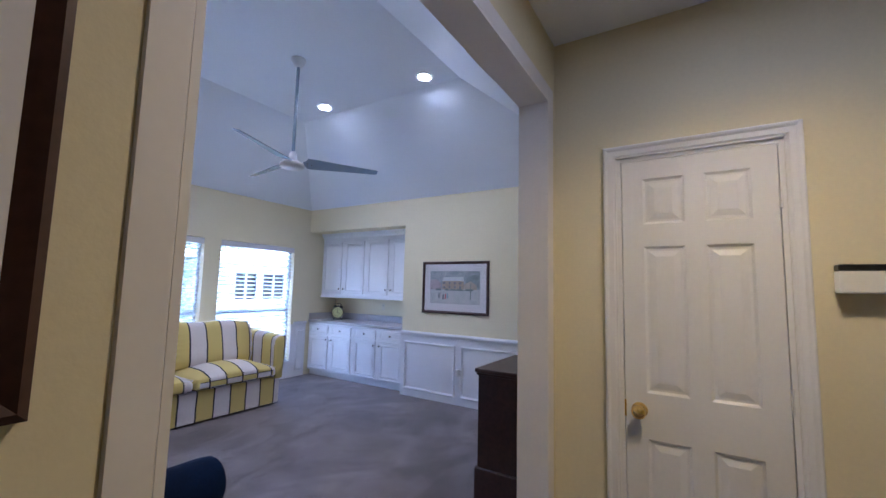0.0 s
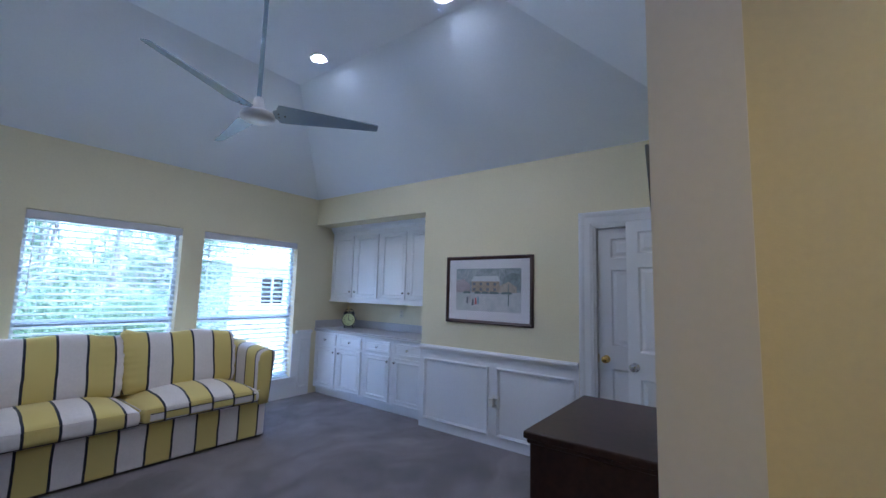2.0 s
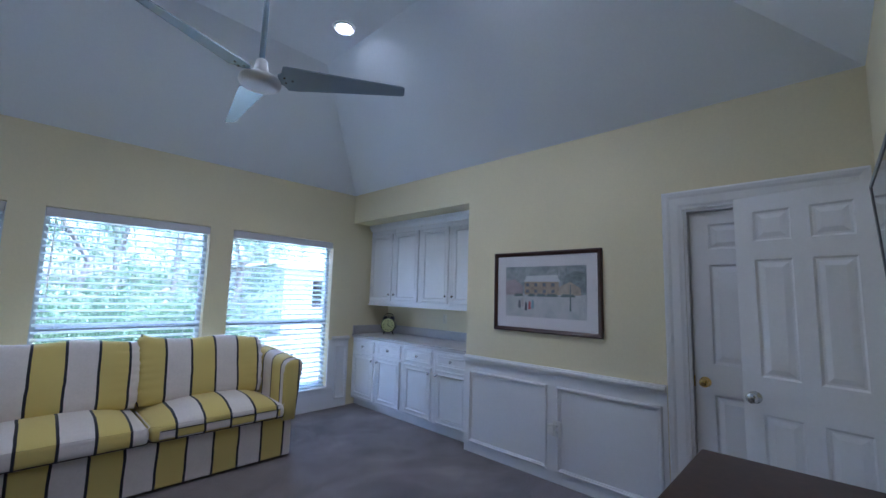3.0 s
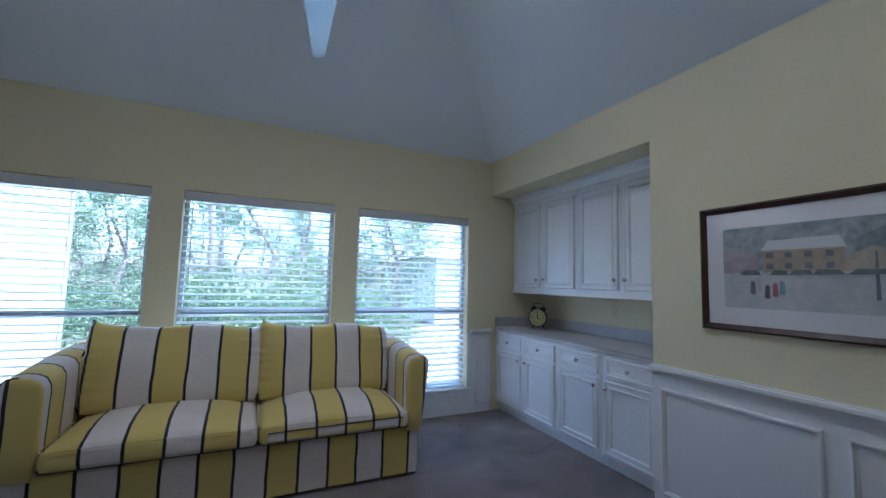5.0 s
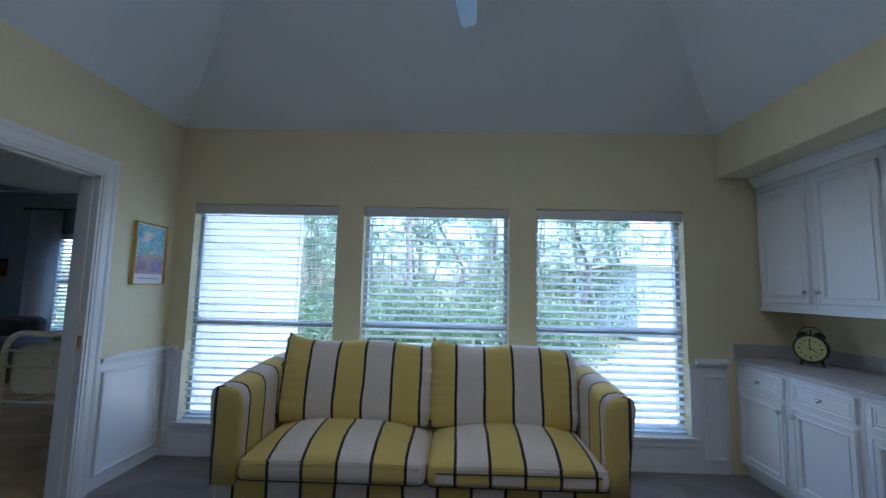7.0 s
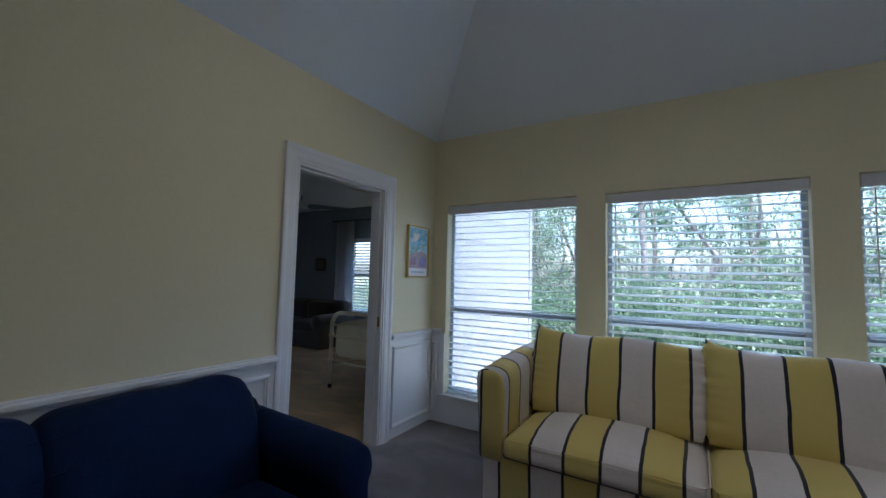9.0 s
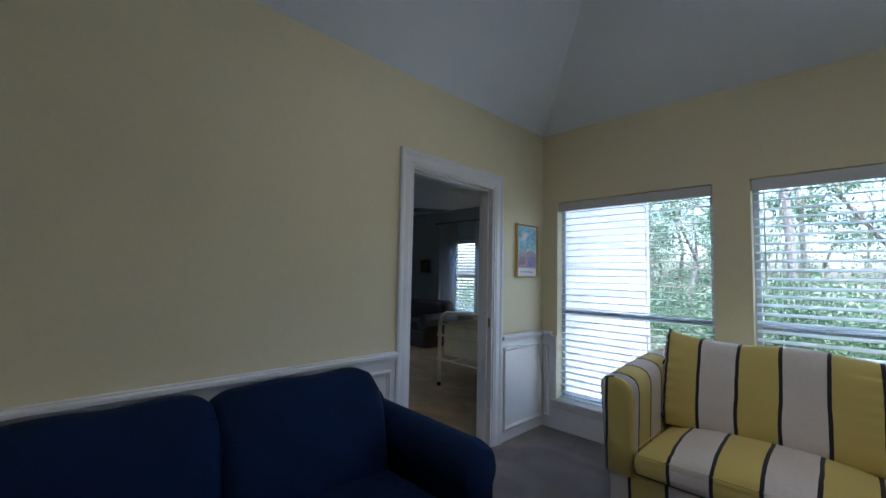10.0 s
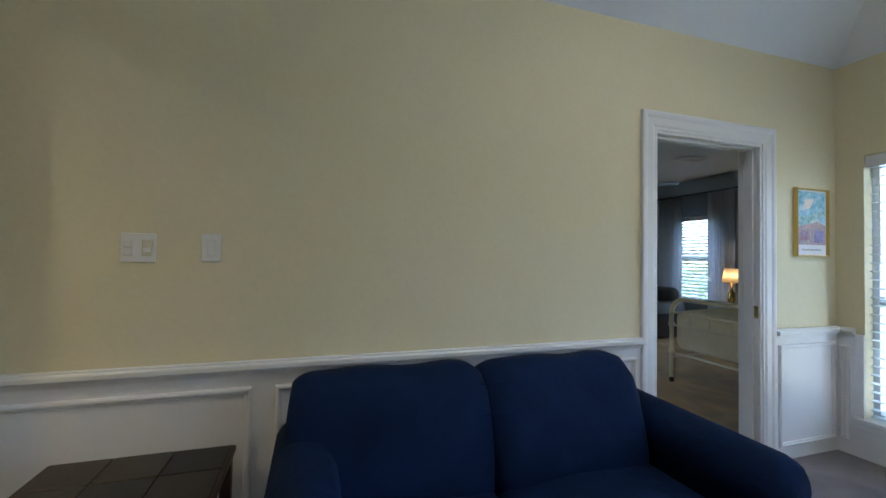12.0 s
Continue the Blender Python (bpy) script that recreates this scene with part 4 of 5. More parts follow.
# ---- air vent in the sloped ceiling ----
def ceiling_vent(m, w, h, label):
    v = thing("ceiling_vent", label, "vent")
    v.matrix_basis = m
    part("frame", ring_frame(-w / 2, w / 2, -h / 2, h / 2, [(0, 0), (0, 0.010), (0.02, 0.012), (0.024, 0.0)]), M_FAN, v)
    part("backing", box(-w / 2 + 0.02, w / 2 - 0.02, -0.002, -0.0005, -h / 2 + 0.02, h / 2 - 0.02), M_BLACK, v)
    n = int((h - 0.05) / 0.018)
    for i in range(n):
        z = -h / 2 + 0.03 + i * (h - 0.06) / max(1, n - 1)
        part("slat", box(-w / 2 + 0.022, w / 2 - 0.022, -0.008, -0.007, -0.007, 0.007), M_FAN, v, m=pose(0, 0, z, 35, 0, 0) @ Matrix.Translation((0, 0.002, 0)))


slope = math.degrees(math.atan2(TOP - PLATE, XE - FX1))
nrm = Vector((-math.sin(math.radians(slope)), 0, -math.cos(math.radians(slope))))
up = Vector((-math.cos(math.radians(slope)), 0, math.sin(math.radians(slope))))
right = Vector((0, 1, 0))
vp = Vector((-2.64, 4.55, PLATE + (XE + 2.64) * (TOP - PLATE) / (XE - FX1)))
vm = Matrix((right, -nrm, up)).transposed().to_4x4()
vm.translation = vp
ceiling_vent(vm, 0.38, 0.17, "white louvred air vent in the sloped ceiling")


# ---- striped sofa ----
def sofa_arm(sofa, y_in, y_out, name, foot):
    """A flared arm: its top leans outwards, slightly higher at the back."""
    out = 1 if y_out > y_in else -1
    b = bmesh.new()
    rows = []
    xs = [-5.80, -5.95, -6.1, -6.25, -6.4, -6.55, -6.70]
    for k, x in enumerate(xs):
        f = k / (len(xs) - 1)
        top = 0.815 + 0.055 * math.sin(f * 1.7)
        sec = []
        w = abs(y_out - y_in)
        for u, z in ((0.04, 0.32), (0.0, 0.45), (-0.03, top - 0.09), (-0.01, top - 0.045), (0.10, top - 0.012), (0.3, top + 0.006), (0.6, top + 0.014), (0.88, top + 0.006), (1.0, top - 0.016), (1.04, top - 0.05), (0.5 + 0.5 * foot, 0.55), (foot, 0.32)):
            sec.append(b.verts.new((x, y_in + out * u * w, z)))
        rows.append(sec)
    n = len(rows[0])
    for p, q in zip(rows, rows[1:]):
        for i in range(n):
            b.faces.new((p[i], p[(i + 1) % n], q[(i + 1) % n], q[i]))
    b.faces.new(rows[0])
    b.faces.new(rows[-1][::-1])
    for v in b.verts:
        v.co.x += 5.875
    arm = part(name, b, M_STRIPE_X, sofa, "striped arm", True, m=pose(-5.875, 0, 0))
    # front panel
    b = bmesh.new()
    w = abs(y_out - y_in)
    pts = [(0.04, 0.32), (0.0, 0.45), (-0.03, 0.725), (-0.01, 0.77), (0.10, 0.803), (0.3, 0.821), (0.6, 0.829), (0.88, 0.821), (1.0, 0.799), (1.04, 0.765), (0.5 + 0.5 * foot, 0.55), (foot, 0.32)]
    ref = y_in + out * 0.80 * w - (0.187 if out < 0 else 0.0)
    rows = []
    for x, k, kz in ((-5.815, 1.0, 1.0), (-5.797, 1.0, 1.0), (-5.786, 0.95, 0.985), (-5.779, 0.82, 0.95), (-5.777, 0.6, 0.9)):
        rows.append([b.verts.new((x, y_in + out * (0.5 + (u - 0.5) * k) * w - ref, 0.32 + (z - 0.32) * kz)) for u, z in pts])
    for p, q in zip(rows, rows[1:]):
        for i in range(len(pts)):
            j = (i + 1) % len(pts)
            b.faces.new((p[i], p[j], q[j], q[i]))
    b.faces.new(rows[-1])
    part("arm_front", b, M_STRIPE_Y, arm, "yellow front panel with a dark stripe", True, m=pose(5.875, ref, 0))
    seam = [Vector((-5.797 + 5.875, y_in + out * u * w, z)) for u, z in pts[6:]]
    part("piping", tube(seam, 0.0045, 6), M_PIPING, arm, "black piping along the outer edge")
    return arm


def sofa():
    s = thing("striped_sofa", "two-seat sofa in yellow, white and black stripes before the windows", "sofa")
    b = soft_box(-6.68, -5.81, 3.115, 5.315, 0.02, 0.34, 0.015, 2)
    for v in b.verts:
        v.co.y -= 4.506
    part("base", b, M_STRIPE_Y, s, "striped front skirt", m=pose(0, 4.506, 0))
    b = soft_box(-6.72, -6.50, 3.12, 5.31, 0.1, 0.84, 0.05, 4)
    for v in b.verts:
        v.co.y -= 4.385
    part("backrest", b, M_STRIPE_Y, s, "", True, m=pose(0, 4.385, 0))
    sofa_arm(s, 5.215, 5.365, "arm", 0.74)
    sofa_arm(s, 3.25, 3.085, "arm", 0.88)
    for y0, y1, org in ((3.255, 4.262, 3.428), (4.268, 5.225, 4.42)):
        b = soft_box(-6.5, -5.752, y0, y1, 0.345, 0.462, 0.045, 5, 0.095)
        for v in b.verts:
            v.co.y -= org
        seat = part("seat_cushion", b, M_STRIPE_Y, s, "plump striped seat cushion", True, m=pose(0, org, 0))
        for zz in (0.362, 0.462):
            path = [(-6.3, y0 - 0.001 - org, zz), (-5.79, y0 - org + 0.002, zz), (-5.757, y0 - org + 0.02, zz), (-5.752, y0 - org + 0.05, zz)] + \
                   [(-5.7515, y0 - org + (y1 - y0) * f, zz + (0.006 * math.sin(3 * f) if zz > 0.4 else 0)) for f in (0.25, 0.5, 0.75)] + \
                   [(-5.752, y1 - org - 0.05, zz), (-5.757, y1 - org - 0.02, zz), (-5.79, y1 - org - 0.002, zz), (-6.3, y1 - org + 0.001, zz)]
            part("piping", tube(path, 0.0035, 6), M_PIPING if zz < 0.4 else M_STRIPE_Y, seat)
        if y0 > 4:
            b = soft_box(-5.785, -5.7485, y0 + 0.045, y1 - 0.045, 0.372, 0.432, 0.010, 3)
            for v in b.verts:
                v.co.y -= org + 0.187 - 0.005
            part("boxing", b, M_STRIPE_Y, seat, "front band with offset stripes", True, m=pose(0, 0.182, 0))
            part("piping", tube([(-5.748, y0 + 0.05 - org, 0.428), (-5.7475, (y0 + y1) / 2 - org, 0.432), (-5.748, y1 - 0.05 - org, 0.432)], 0.003, 6), M_PIPING, seat)
    for y0, y1, org, hgt, lean in ((3.245, 4.265, 3.455, 0.545, 14), (4.245, 5.215, 4.42, 0.535, 13)):
        w = y1 - y0
        b = pillow((w, 0.25, hgt), 40, 0.45, 0.2)
        rng = random.Random(int(y0 * 10))
        for v in b.verts:
            u, k = v.co.x / (w / 2), v.co.z / (hgt / 2)
            if k > 0.6:
                v.co.z += 0.075 * max(0, -u) ** 7 - 0.012 * max(0, u) ** 4 + 0.008 * math.sin(6 * u)
            v.co.y += 0.010 * math.sin(4.1 * u + 2 * k) * (1 - abs(k))
            v.co.y += (0.007 * math.sin(27 * k + 1.3 * math.sin(5 * k)) * abs(u) ** 7 + 0.004 * math.sin(23 * u + 3 * k) * abs(k) ** 6) * (1 if v.co.y > 0 else -1)
            if abs(u) > 0.9:
                v.co.x -= math.copysign(0.012 * math.sin(7 * k) + 0.004 * math.sin(31 * k), -u)
        mid = (y0 + y1) / 2
        # turn so that the thin way is along x, the width along y
        bmesh.ops.transform(b, matrix=Matrix.Rotation(math.radians(90), 4, "Z"), verts=b.verts)
        bmesh.ops.transform(b, matrix=Matrix.Rotation(math.radians(-lean), 4, "Y"), verts=b.verts)
        bmesh.ops.translate(b, vec=(-6.33, mid - org, 0.475 + hgt / 2), verts=b.verts)
        cu = part("back_cushion", b, M_STRIPE_Y, s, "loose striped back cushion", True, m=pose(0, org, 0))
        edge = []
        for k in [k / 10 for k in range(-10, 11)]:
            c = 1 - 0.05 * k * k
            kz = k * c
            up_z = (0.055 + 0.008 * math.sin(-6)) if kz > 0.6 else 0
            edge.append((-w / 2 * c - 0.012 * math.sin(7 * kz), -0.0264, kz * hgt / 2 + up_z))
        rot = Matrix.Translation((-6.33, mid - org, 0.475 + hgt / 2)) @ Matrix.Rotation(math.radians(-lean), 4, "Y") @ Matrix.Rotation(math.radians(90), 4, "Z")
        path = [rot @ Vector(p) for p in edge]
        part("piping", tube(path, 0.006, 6), M_PIPING, cu, "black edge piping")
    return s


sofa()


# ---- navy loveseat ----
def loveseat():
    x0, x1, yb, yf = -5.02, -3.18, 2.075, 2.93
    s = thing("navy_loveseat", "two-seat sofa in a dark navy slipcover with rolled arms", "sofa")
    part("base", soft_box(x0 + 0.04, x1 - 0.04, yb + 0.02, yf + 0.08, 0.03, 0.30, 0.03, 3), M_NAVY, s, "", True)
    part("back", soft_box(x0 + 0.12, x1 - 0.10, yb, yb + 0.22, 0.08, 0.74, 0.07, 4), M_NAVY, s, "", True)
    mid = -4.03
    for a, c in ((x0 + 0.23, mid - 0.004), (mid + 0.004, x1 - 0.07)):
        part("seat_cushion", soft_box(a, min(c, x1 - 0.19), yb + 0.25, yf + 0.12, 0.27, 0.42, 0.055, 4, 0.035), M_NAVY, s, "", True)
        # back section with a rounded, rolled top
        b = bmesh.new()
        n = 32
        w = c - a
        secs = [(0.43, 0.36), (0.43, 0.46), (0.38, 0.58), (0.325, 0.70), (0.285, 0.80), (0.21, 0.868), (0.13, 0.868), (0.06, 0.835), (0.03, 0.77), (0.04, 0.60), (0.06, 0.36)]
        rows = []
        for i in range(n + 1):
            u = 2 * i / n - 1
            k = (1 - abs(u) ** 11)
            row = []
            for dy, z in secs:
                zz = 0.36 + (z - 0.36) * (0.92 + 0.08 * k)
                yy = 0.16 + (dy - 0.16) * (0.74 + 0.26 * k)
                ex = 0.02 * math.sin(math.pi * min(1, max(0, (z - 0.5) / 0.37))) * u
                row.append(b.verts.new((a + w * i / n + ex, yb + yy + 0.006 * math.sin(5 * u + 9 * z), zz + 0.004 * math.sin(7 * u))))
            rows.append(row)
        q = len(secs)
        for p, r in zip(rows, rows[1:]):
            for j in range(q):
                b.faces.new((p[j], p[(j + 1) % q], r[(j + 1) % q], r[j]))
        b.faces.new(rows[0][::-1])
        b.faces.new(rows[-1])
        bc = part("back_cushion", b, M_NAVY, s, "padded back section with rolled top", True)
        # stitched tucks where the cover is gathered at the seam
        side = a if a > mid else c
        for z, ln in ((0.80, 0.085), (0.70, 0.06)):
            sgn = 1 if a > mid else -1
            part("tuck", tube([(side + sgn * (0.012 + ln * q), yb + (0.262 if z > 0.75 else 0.33) + 0.02 * q, z * 0.99 + 0.014 * q) for q in (0, 0.33, 0.66, 1)], 0.006, 5, r_end=0.001), M_NAVY, bc)
    for xa, d, ya in ((x0, 1, yf + 0.025), (x1, -1, yf + 0.17)):
        b = bmesh.new()
        rows = []
        ys = [yb + 0.05, yb + 0.2, yb + 0.4, yb + 0.6, ya - 0.06, ya - 0.015, ya]
        for k, y in enumerate(ys):
            f = k / (len(ys) - 1)
            sc = 1.0 if y < ya - 0.03 else (0.93 if y < ya - 0.005 else 0.80)
            row = []
            top = 0.665 - (0.03 if d > 0 else -0.01) * f
            for t in range(14):
                a_ = math.radians(-40 + 260 * t / 13)
                cxx, czz, r = 0.12, top - 0.115, 0.118
                row.append(b.verts.new((xa + d * (cxx - sc * r * math.cos(a_) * 1.0) , y, czz + sc * r * math.sin(a_))))
            row.append(b.verts.new((xa + d * 0.20, y, 0.06 if sc == 1 else 0.09)))
            row.append(b.verts.new((xa + d * 0.05, y, 0.06 if sc == 1 else 0.09)))
            rows.append(row)
        q = len(rows[0])
        for p, r in zip(rows, rows[1:]):
            for j in range(q):
                b.faces.new((p[j], p[(j + 1) % q], r[(j + 1) % q], r[j]))
        b.faces.new(rows[0][::-1])
        b.faces.new(rows[-1])
        part("arm", b, M_NAVY, s, "rolled arm", True)
    for lx in (x0 + 0.12, x1 - 0.12):
        for ly in (yb + 0.1, yf - 0.06):
            part("foot", lathe([(0.022, 0.0), (0.028, 0.04)], 10, (lx, ly, 0)), M_DARKWOOD, s)


loveseat()


# ---- slate-topped end table ----
def end_table():
    x0, x1, y0, y1, z = -3.035, -2.42, 2.09, 2.68, 0.565
    t = thing("end_table", "dark end table with a slate tile top beside the loveseat", "table")
    top = part("tabletop", box(x0, x1, y0, y1, z - 0.03, z - 0.008, 0.004), M_DARKWOOD, t)
    rng = random.Random(5)
    n = 3
    for i in range(n):
        for j in range(n):
            u0, u1 = x0 + 0.012 + (x1 - x0 - 0.024) * i / n, x0 + 0.012 + (x1 - x0 - 0.024) * (i + 1) / n
            v0, v1 = y0 + 0.012 + (y1 - y0 - 0.024) * j / n, y0 + 0.012 + (y1 - y0 - 0.024) * (j + 1) / n
            c = rng.choice([(0.022, 0.019, 0.018), (0.045, 0.036, 0.026), (0.016, 0.016, 0.018), (0.030, 0.029, 0.030)])
            mt = material("slate_tile_shade", c, rough=0.45, vary=0.35, scale=11, fine=60, bump=0.4, bump_scale=28, depth=0.002)
            part("tile", box(u0 + 0.003, u1 - 0.003, v0 + 0.003, v1 - 0.003, z - 0.009, z - rng.uniform(0, 0.002), 0.002), mt, top)
    for lx in (x0 + 0.03, x1 - 0.03):
        for ly in (y0 + 0.03, y1 - 0.03):
            part("leg", box(lx - 0.02, lx + 0.02, ly - 0.02, ly + 0.02, 0, z - 0.03, 0.003), M_DARKWOOD, t)
    part("shelf", box(x0 + 0.03, x1 - 0.03, y0 + 0.03, y1 - 0.03, 0.15, 0.17, 0.003), M_DARKWOOD, t)


end_table()


# ---- dark chest under the television ----
def chest():
    x0, x1, y0, y1, h = -2.64, XE - 0.045, 4.49, 5.17, 0.937
    c = thing("chest_of_drawers", "dark mahogany chest of drawers with a plain top", "chest")
    part("top", box(x0 - 0.02, x1, y0 - 0.02, y1 + 0.02, h - 0.028, h, 0.006, None, 2), M_DARKWOOD, c)
    part("carcass", box(x0, x1, y0, y1, 0.07, h - 0.029, 0.003), M_DARKWOOD, c)
    part("moulding", box(x0 - 0.010, x1, y0 - 0.010, y1 + 0.010, h - 0.045, h - 0.028, 0.004), M_DARKWOOD, c)
    part("plinth", box(x0 - 0.016, x1, y0 - 0.016, y1 + 0.016, 0.0, 0.30, 0.006), M_DARKWOOD, c)
    for i in range(4):
        z0 = 0.32 + i * 0.145
        d = part("drawer", rings(y0 + 0.03, y1 - 0.03, z0, z0 + 0.135, [(0, 0.012), (0.006, 0.016), (0.02, 0.016)]), M_DARKWOOD, c, m=pose(x0, 0, 0, 0, 0, -90) @ Matrix.Scale(-1, 4, (1, 0, 0)))


chest()


# ---- television on a tilting wall bracket ----
def television():
    w, h = 1.40, 0.80
    t = thing("television", "flat black television on a tilting wall bracket", "television")
    t.matrix_basis = Matrix.Translation((-2.140, 4.95, 1.48)) @ Matrix.Rotation(math.radians(-3.4), 4, "Y") @ Matrix.Rotation(math.radians(-90), 4, "Z")
    part("cabinet", box(-w / 2, w / 2, -0.012, 0.010, -h / 2, h / 2, 0.006, None, 2), M_BLACK, t)
    part("bezel", ring_frame(-w / 2, w / 2, -h / 2, h / 2, [(0, 0.010), (0, 0.019), (0.006, 0.021), (0.016, 0.019), (0.016, 0.010)]), material("grey_bezel", (0.16, 0.16, 0.17), rough=0.3, vary=0.05, bump=0), t, "dark grey bezel")
    part("screen", box(-w / 2 + 0.015, w / 2 - 0.015, -0.0165, -0.0125, -h / 2 + 0.015, h / 2 - 0.015), M_SCREEN, t, "glossy dark screen")
    part("rear_bulge", box(-0.40, 0.40, 0.010, 0.026, 0.0, 0.34, 0.006, None, 2), M_BLACK, t)
    part("bracket", box(-0.2, 0.2, 0.026, 0.038, 0.1, 0.30, 0.003), M_BLACK, t)


television()


# ---- hallway: picture and door chime ----
hp = framed("framed_picture", "picture in a dark frame on the hallway wall", 0.62, 0.80, 0.03, (M_FRAMEWOOD, M_MAT), pose(XEH, 1.795, 1.728, 0, 0, 90), 0.022)
part("print", box(-0.2, 0.2, -0.0135, -0.0125, -0.28, 0.28), paint("olive_print", (0.42, 0.38, 0.27), 0.15), hp)
ch = thing("door_chime", "white wall-mounted chime box with a dark top", "chime")
part("box", box(-0.952, -0.72, 3.885, 3.948, 1.485, 1.562, 0.006, None, 2), M_PLASTIC, ch)
part("lid", box(-0.95, -0.722, 3.888, 3.948, 1.563, 1.585, 0.004), M_BLACK, ch, "dark grey top")

# ---- bedroom things ----
def iron_bed():
    b = thing("iron_bed", "cream enamelled iron bed with white bedding", "bed")
    x, y0, y1 = -7.1, 0.43, 1.77
    for y in (y0, y1):
        part("post", lathe([(0.023, 0.05), (0.023, 0.30), (0.036, 0.315), (0.036, 0.345), (0.023, 0.36), (0.023, 0.60), (0.034, 0.615), (0.034, 0.645), (0.024, 0.66), (0.024, 0.74)], 12, (x, y, 0)), M_CREAM, b, "", True)
        part("caster", lathe([(0.020, 0.0), (0.026, 0.02), (0.018, 0.05)], 12, (x, y, 0)), M_BLACK, b)
    pts = [(x, y0, 0.74)] + [(x, y0 + 0.16 - 0.16 * math.cos(t), 0.74 + 0.17 * math.sin(t)) for t in [math.pi / 2 * k / 6 for k in range(1, 7)]]
    pts += [(x, y1 - 0.16 + 0.16 * math.sin(t), 0.74 + 0.17 * math.cos(t)) for t in [math.pi / 2 * k / 6 for k in range(0, 7)]]
    part("top_rail", tube(pts, 0.025, 10), M_CREAM, b, "", True)
    for z in (0.32, 0.62, 0.76):
        part("cross_rail", tube([(x, y0 + (0.0 if z < 0.7 else 0.03), z), (x, y1 - (0.0 if z < 0.7 else 0.03), z)], 0.012, 8), M_CREAM, b, "", True)
    for k in range(1, 6):
        y = y0 + (y1 - y0) * k / 6
        part("spindle", tube([(x, y, 0.62), (x, y, 0.76)], 0.007, 6), M_CREAM, b)
    part("mattress", soft_box(-9.05, -7.14, y0 + 0.02, y1 - 0.02, 0.36, 0.62, 0.06, 4, 0.02), M_LINEN, b, "white bedding", True)
    part("bedspread", soft_box(-9.0, -7.13, y0 - 0.01, y1 + 0.01, 0.36, 0.78, 0.09, 4, 0.05), M_LINEN, b, "", True)
    part("side_rail", tube([(-9.1, y0, 0.27), (x, y0, 0.27)], 0.014, 8), M_CREAM, b)
    part("side_rail", tube([(-9.1, y1, 0.27), (x, y1, 0.27)], 0.014, 8), M_CREAM, b)
    part("headboard", tube([(-9.12, y0, 0.0), (-9.12, y0, 1.0), (-9.12, y0 + 0.2, 1.2), (-9.12, y1 - 0.2, 1.2), (-9.12, y1, 1.0), (-9.12, y1, 0.0)], 0.018, 8), M_CREAM, b)


iron_bed()


def armchair():
    s = thing("grey_sofa", "grey-brown upholstered sofa with rounded arms in the bedroom", "sofa")
    x0, x1, y0, y1 = -9.45, -8.55, -3.35, -1.42
    part("base", soft_box(x0, x1, y0 + 0.05, y1 - 0.05, 0.02, 0.32, 0.03, 3), M_GREYCLOTH, s, "", True)
    part("back", soft_box(x0, x0 + 0.28, y0 + 0.1, y1 - 0.1, 0.2, 0.86, 0.11, 4), M_GREYCLOTH, s, "", True)
    for a, c in ((y0 + 0.22, -2.39), (-2.385, y1 - 0.24)):
        part("seat_cushion", soft_box(x0 + 0.25, x1 + 0.02, a, c, 0.31, 0.47, 0.05, 4, 0.03), M_GREYCLOTH, s, "", True)
        part("back_cushion", soft_box(x0 + 0.2, x0 + 0.42, a, c, 0.45, 0.84, 0.09, 4), M_GREYCLOTH, s, "", True)
    for y in (y0 + 0.12, y1 - 0.12):
        b = tube([(x0 + 0.05, y, 0.52), (x1 - 0.03, y, 0.50), (x1, y, 0.50)], 0.125, 16)
        box(x0 + 0.05, x1 - 0.02, y - 0.09, y + 0.09, 0.02, 0.5, 0.02, b)
        part("arm", b, M_GREYCLOTH, s, "rolled arm", True)


armchair()
# frame and pane of the added opening that brightens the bedroom
w5 = thing("window_5", "unseen window added in the bedroom end wall to let in daylight", "window", kind="structure")
fb = box(BS[0], BS[1], BYS - 0.10, BYS - 0.06, BS[2], BS[2] + 0.04)
for a in (BS[0], BS[1] - 0.04):
    box(a, a + 0.04, BYS - 0.10, BYS - 0.06, BS[2] + 0.04, BS[3] - 0.04, 0, fb)
box(BS[0], BS[1], BYS - 0.10, BYS - 0.06, BS[3] - 0.04, BS[3], 0, fb)
part("window_frame", fb, M_ALU, w5, "grey aluminium frame")
part("pane", box(BS[0] + 0.04, BS[1] - 0.04, BYS - 0.082, BYS - 0.078, BS[2] + 0.04, BS[3] - 0.04), M_GLASS, w5, "clear glass pane").visible_shadow = False
window(4, BW[0], BW[1], BXW, BW[2], BW[3], "bedroom window with white blind")
blind(BW[0], BW[1], BXW, BW[2], BW[3], 32, "white slat blind half closed in the bedroom window", "")


def curtain(y0, y1):
    c = thing("curtain", "sheer white curtain hanging in folds beside the bedroom window", "curtain", "bedroom curtains")
    b = bmesh.new()
    n = 40
    front, back = [], []
    for i in range(n + 1):
        y = y0 + (y1 - y0) * i / n
        x = BXW + 0.10 + 0.028 * math.sin(i * 1.25) + 0.01 * math.sin(i * 0.4)
        front.append([b.verts.new((x + 0.001, y, z)) for z in (0.06, 2.44)])
        back.append([b.verts.new((x - 0.001, y, z)) for z in (0.06, 2.44)])
    for i in range(n):
        for s in (front, back):
            b.faces.new((s[i][0], s[i + 1][0], s[i + 1][1], s[i][1]))
        for k in (0, 1):
            b.faces.new((front[i][k], front[i + 1][k], back[i + 1][k], back[i][k]))
    part("panel", b, M_CURTAIN, c, "", True)


